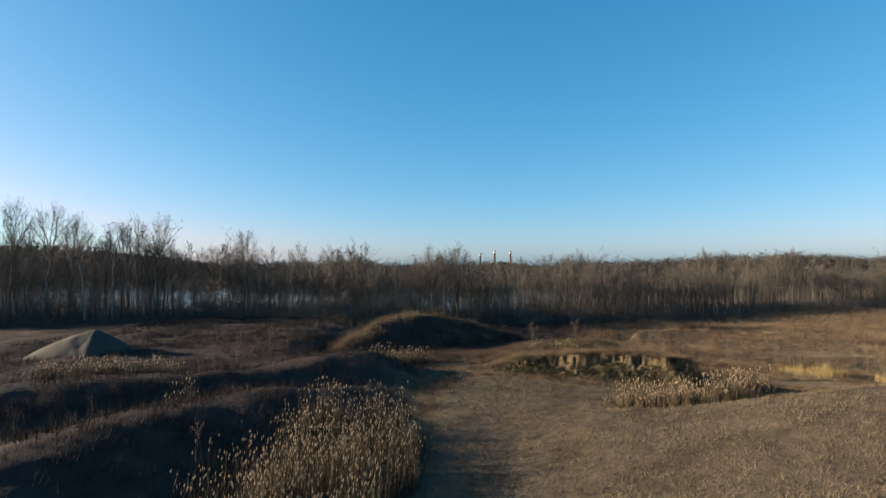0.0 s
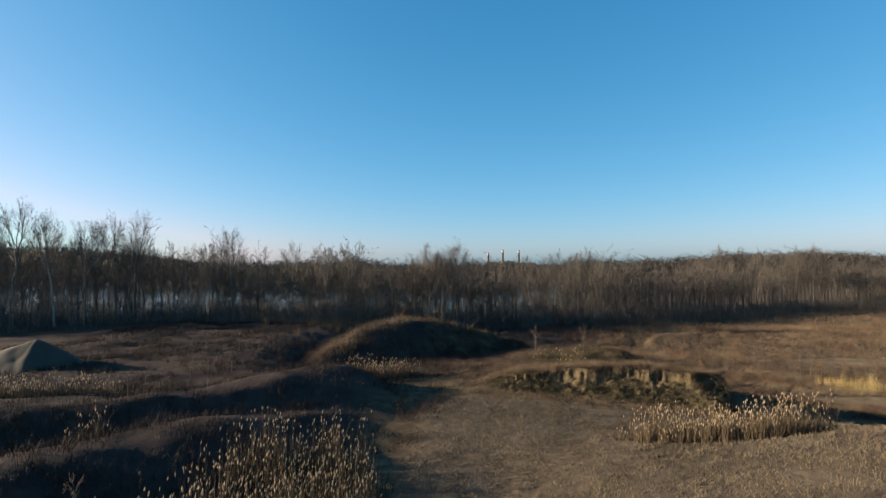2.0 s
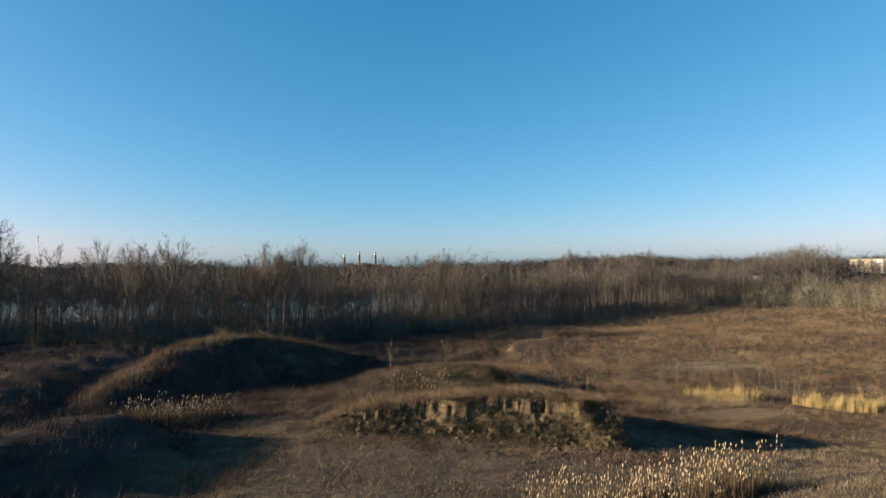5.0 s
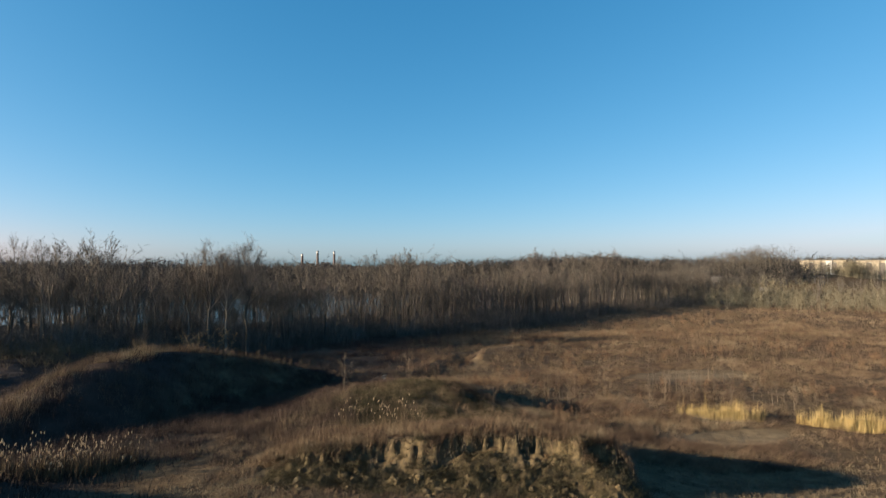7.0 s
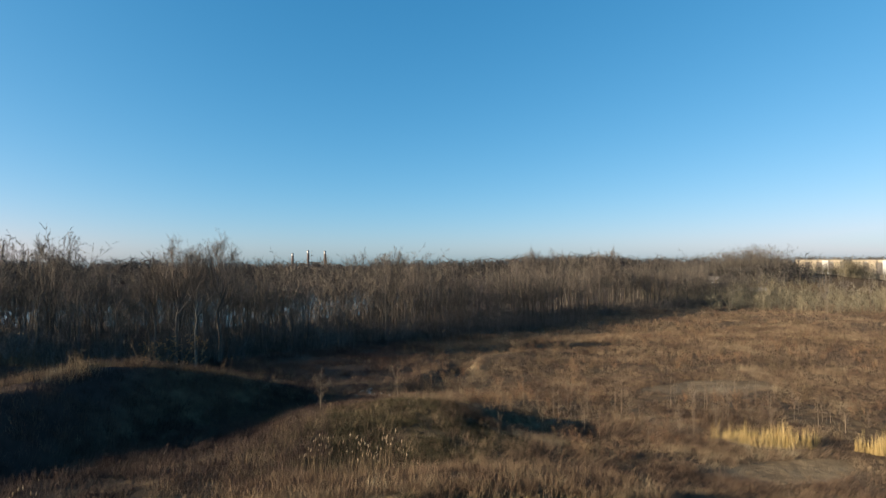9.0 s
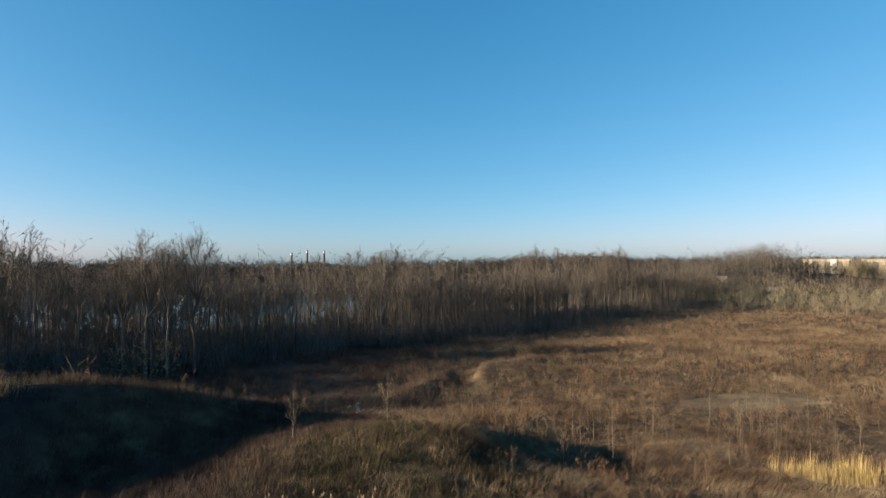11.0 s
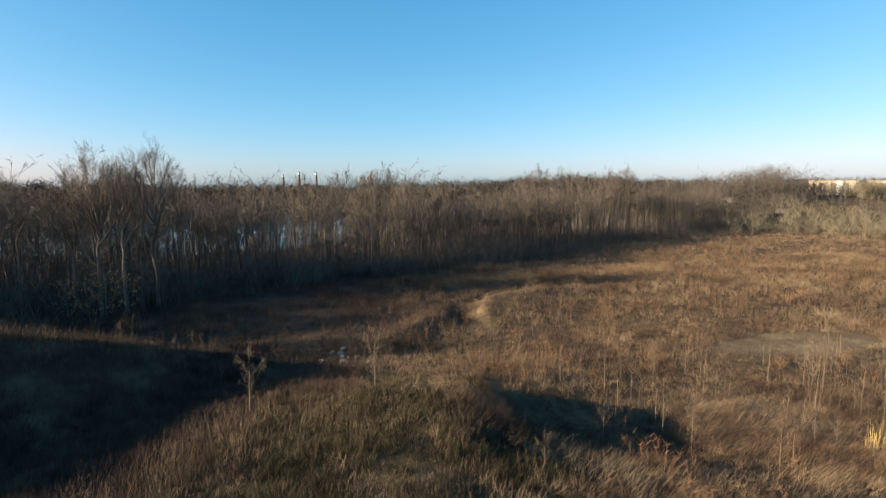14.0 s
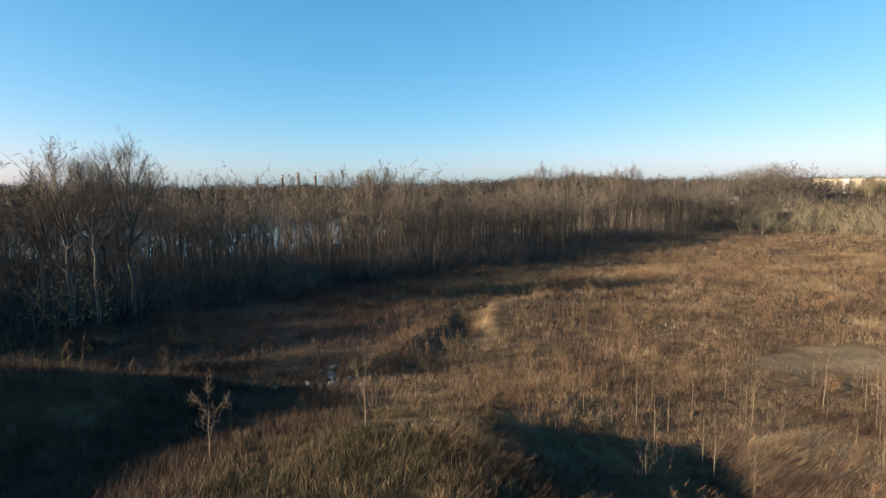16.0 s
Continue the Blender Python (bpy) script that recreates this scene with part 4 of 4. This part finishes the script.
for k in range(150):
    u, v = rng.random(), rng.random()
    x, y = (22 + 32 * u, 75 + 16 * v) if k < 95 else (20 + 70 * u, 90 + 50 * v)
    put_tree(saps[k % 4], x, y, rng.uniform(0.35, 1.15) * (1.0 if k < 95 else 0.75), rng.uniform(0, 360), used, 0.05)
for k in range(26):
    x, y = rng.uniform(-42, -18), rng.uniform(24, 72)
    put_tree(saps[k % 4], x, y, rng.uniform(0.3, 0.7), rng.uniform(0, 360), used, 0.05)


def rubble():
    """Pale pieces of broken concrete."""
    q = np.random.default_rng(9)
    first = None
    for k in range(16):
        x, y, r = 11.0 + q.normal(0, 2.6), 99.2 + q.normal(0, 1.6), 0.08 + 0.26 * q.random() ** 2
        m = pose(x, y, float(ground_z(x, y)) + 0.3 * r, q.uniform(-40, 40), q.uniform(-40, 40), q.uniform(0, 360))
        if first is None:
            bm = bmesh.new()
            bmesh.ops.create_icosphere(bm, subdivisions=2, radius=1)
            for v in bm.verts:
                v.co = Vector((round(v.co.x * 2.2) / 2.2, round(v.co.y * 1.8) / 1.8, round(v.co.z * 2.0) / 3.0)) * (1 + 0.2 * noise.noise(v.co * 2))
            me = bpy.data.meshes.new("rubble_piece")
            bm.to_mesh(me)
            bm.free()
            me.materials.append(M_STONE)
            first = ob = tagged(new("rubble_piece", me), "pale broken piece of concrete in dark weeds", "rubble", "rubble in the hollow")
            ob.matrix_basis = m
        else:
            ob = copy_thing(first, m)
        ob.scale = (r * 1.3, r, r * 0.8)


rubble()


def beech(x, y, h):
    """A young tree that has kept its dry leaves."""
    trunk, crown = grow(rng, h, 0.10, 14, 4, 0.1, 0.30, 6, twig_r=0.010, sub=4)
    root = tree_thing("beech_tree", "young beech with dry tan leaves on low branches", trunk, crown, M_BARK, M_TWIG)
    tips = crown[0][RNG.integers(0, len(crown[0]), 900)]
    tips = tips[tips[:, 2] < h * 0.8]
    n = len(tips)
    a = RNG.normal(0, 1, (n, 3))
    b = RNG.normal(0, 1, (n, 3))
    a /= np.linalg.norm(a, axis=1)[:, None]
    b /= np.linalg.norm(b, axis=1)[:, None]
    v = np.stack((tips - a * 0.10, tips + b * 0.06, tips + a * 0.12, tips - b * 0.06), 1).reshape(-1, 3)
    part("leaves", mesh_of("leaves", v, np.arange(4 * n).reshape(-1, 4), M_BEECH), root, "dry tan leaves")
    root.matrix_basis = pose(x, y, float(ground_z(x, y)) - 0.1)


for x, y, h in ((-14, 124, 7), (-16.2, 125, 6.5), (-12, 124.6, 6), (-19, 127, 6)):
    beech(x, y, h)


# ---- buildings ----
def box(x0, x1, y0, y1, z0, z1):
    bm = bmesh.new()
    bmesh.ops.create_cube(bm, size=1, matrix=Matrix.LocRotScale(((x0 + x1) / 2, (y0 + y1) / 2, (z0 + z1) / 2), None, (x1 - x0, y1 - y0, z1 - z0)))
    return bm


def apartment(x, y, base, wide, floors, turn, wall):
    root = tagged(new("apartment_building"), "cream apartment block with flat roof among trees", "building", "apartment blocks on the hill")
    root.matrix_basis = pose(x, y, base, 0, 0, turn)
    h = floors * 3.0 + 0.6
    body = part("wall", box(-wide / 2, wide / 2, 0, 12, -6, h), root, "", wall)
    part("roof", box(-wide / 2 - 0.4, wide / 2 + 0.4, -0.4, 12.4, h, h + 0.5), root, "", M_ROOF)
    for k in range(4):
        cx = -wide / 2 + wide * (k + 0.5) / 4
        part("bay", box(cx - wide / 16, cx + wide / 16, -1.6, 0, -6, h - 0.3), root, "", M_WHITE if k == 2 else wall)
        # dark solid block that fills the gap beside each bay
        part("balcony", box(cx + wide / 16 + 0.2, cx + wide / 8 + 1.2, -1.2, 0, 0.0, h - 1.5), root, "dark solid block in the gap between bays", M_ROOF)
    n = int(wide / 4)
    for f in range(floors):
        for k in range(n):
            cx = -wide / 2 + wide * (k + 0.5) / n
            win = part("window", box(cx - 0.85, cx + 0.85, -0.06, 0.1, f * 3 + 0.9, f * 3 + 2.4), root, "", M_WHITE)
            part("pane", box(cx - 0.72, cx + 0.72, -0.10, 0.0, f * 3 + 1.02, f * 3 + 2.28), win, "", M_GLASS)


def house(x, y, base, turn, wide=9.0, deep=7.0, h=5.6):
    root = tagged(new("house"), "small white house with grey gabled roof", "house", "white houses behind the trees")
    root.matrix_basis = pose(x, y, base, 0, 0, turn)
    part("wall", box(-wide / 2, wide / 2, 0, deep, -8, h), root, "", M_WHITE)
    bm = bmesh.new()
    pts = [bm.verts.new(p) for p in ((-wide / 2 - .3, -.4, h), (wide / 2 + .3, -.4, h), (wide / 2 + .3, deep + .4, h), (-wide / 2 - .3, deep + .4, h), (-wide / 2 - .3, deep / 2, h + 2.4), (wide / 2 + .3, deep / 2, h + 2.4))]
    for f in ((0, 1, 5, 4), (2, 3, 4, 5), (0, 4, 3), (1, 2, 5), (3, 2, 1, 0)):
        bm.faces.new([pts[i] for i in f])
    part("roof", bm, root, "", M_ROOF)
    for f in range(2 if h > 4 else 1):
        for k in range(3):
            cx = -wide / 3 + k * wide / 3
            win = part("window", box(cx - 0.6, cx + 0.6, -0.06, 0.1, f * 2.7 + 0.9, f * 2.7 + 2.2), root, "", M_WHITE)
            part("pane", box(cx - 0.5, cx + 0.5, -0.10, 0.0, f * 2.7 + 1.0, f * 2.7 + 2.1), win, "", M_GLASS)


apartment(326, 330, 5.2, 25, 3, -44, M_CREAM)
apartment(350, 310, 5.0, 26, 3, -48, M_CREAM)
house(192, 284, 0.6, -36, 3.6, 7, 3.0)
house(201, 275, 0.8, -36, 4.0, 7, 3.0)
house(222, 272, -4.5, -42, 15, 6, 2.9)


def power_station():
    root = tagged(new("power_station"), "distant power station with three tall stacks", "power station")
    root.matrix_basis = pose(0, 2400, 4)
    for k, (cx, top) in enumerate(((-62, 58), (0, 70), (68, 68))):
        bm = bmesh.new()
        bmesh.ops.create_cone(bm, cap_ends=True, segments=20, radius1=5.5, radius2=4.0, depth=top, matrix=Matrix.Translation((cx, 0, top / 2)))
        st = part("stack", bm, root, "", M_STACK)
        bm = bmesh.new()
        bmesh.ops.create_cone(bm, cap_ends=True, segments=20, radius1=4.6, radius2=4.4, depth=top * 0.12, matrix=Matrix.Translation((cx, 0, top * 0.9)))
        part("band", bm, st, "white painted band", M_WHITE)
    for x0, x1, h in ((-40, -14, 18), (14, 50, 22), (76, 98, 15), (104, 140, 12), (-170, -130, 10), (-250, -215, 14)):
        part("boiler_house", box(x0, x1, 10, 60, 0, h), root, "", M_DUST)


power_station()


def silos():
    root = tagged(new("factory"), "distant dark factory block with silos", "factory")
    x, y = -640, 930
    root.matrix_basis = pose(x, y, float(ground_z(x, y)) + 4, 0, 0, 30)
    part("block", box(-12, 12, 0, 14, -8, 14), root, "", M_ROOF)
    for k in range(4):
        bm = bmesh.new()
        bmesh.ops.create_cone(bm, cap_ends=True, segments=16, radius1=3.2, radius2=3.2, depth=26, matrix=Matrix.Translation((-10 + 6.8 * k, -4, 5)))
        part("silo", bm, root, "", M_ROOF)


silos()
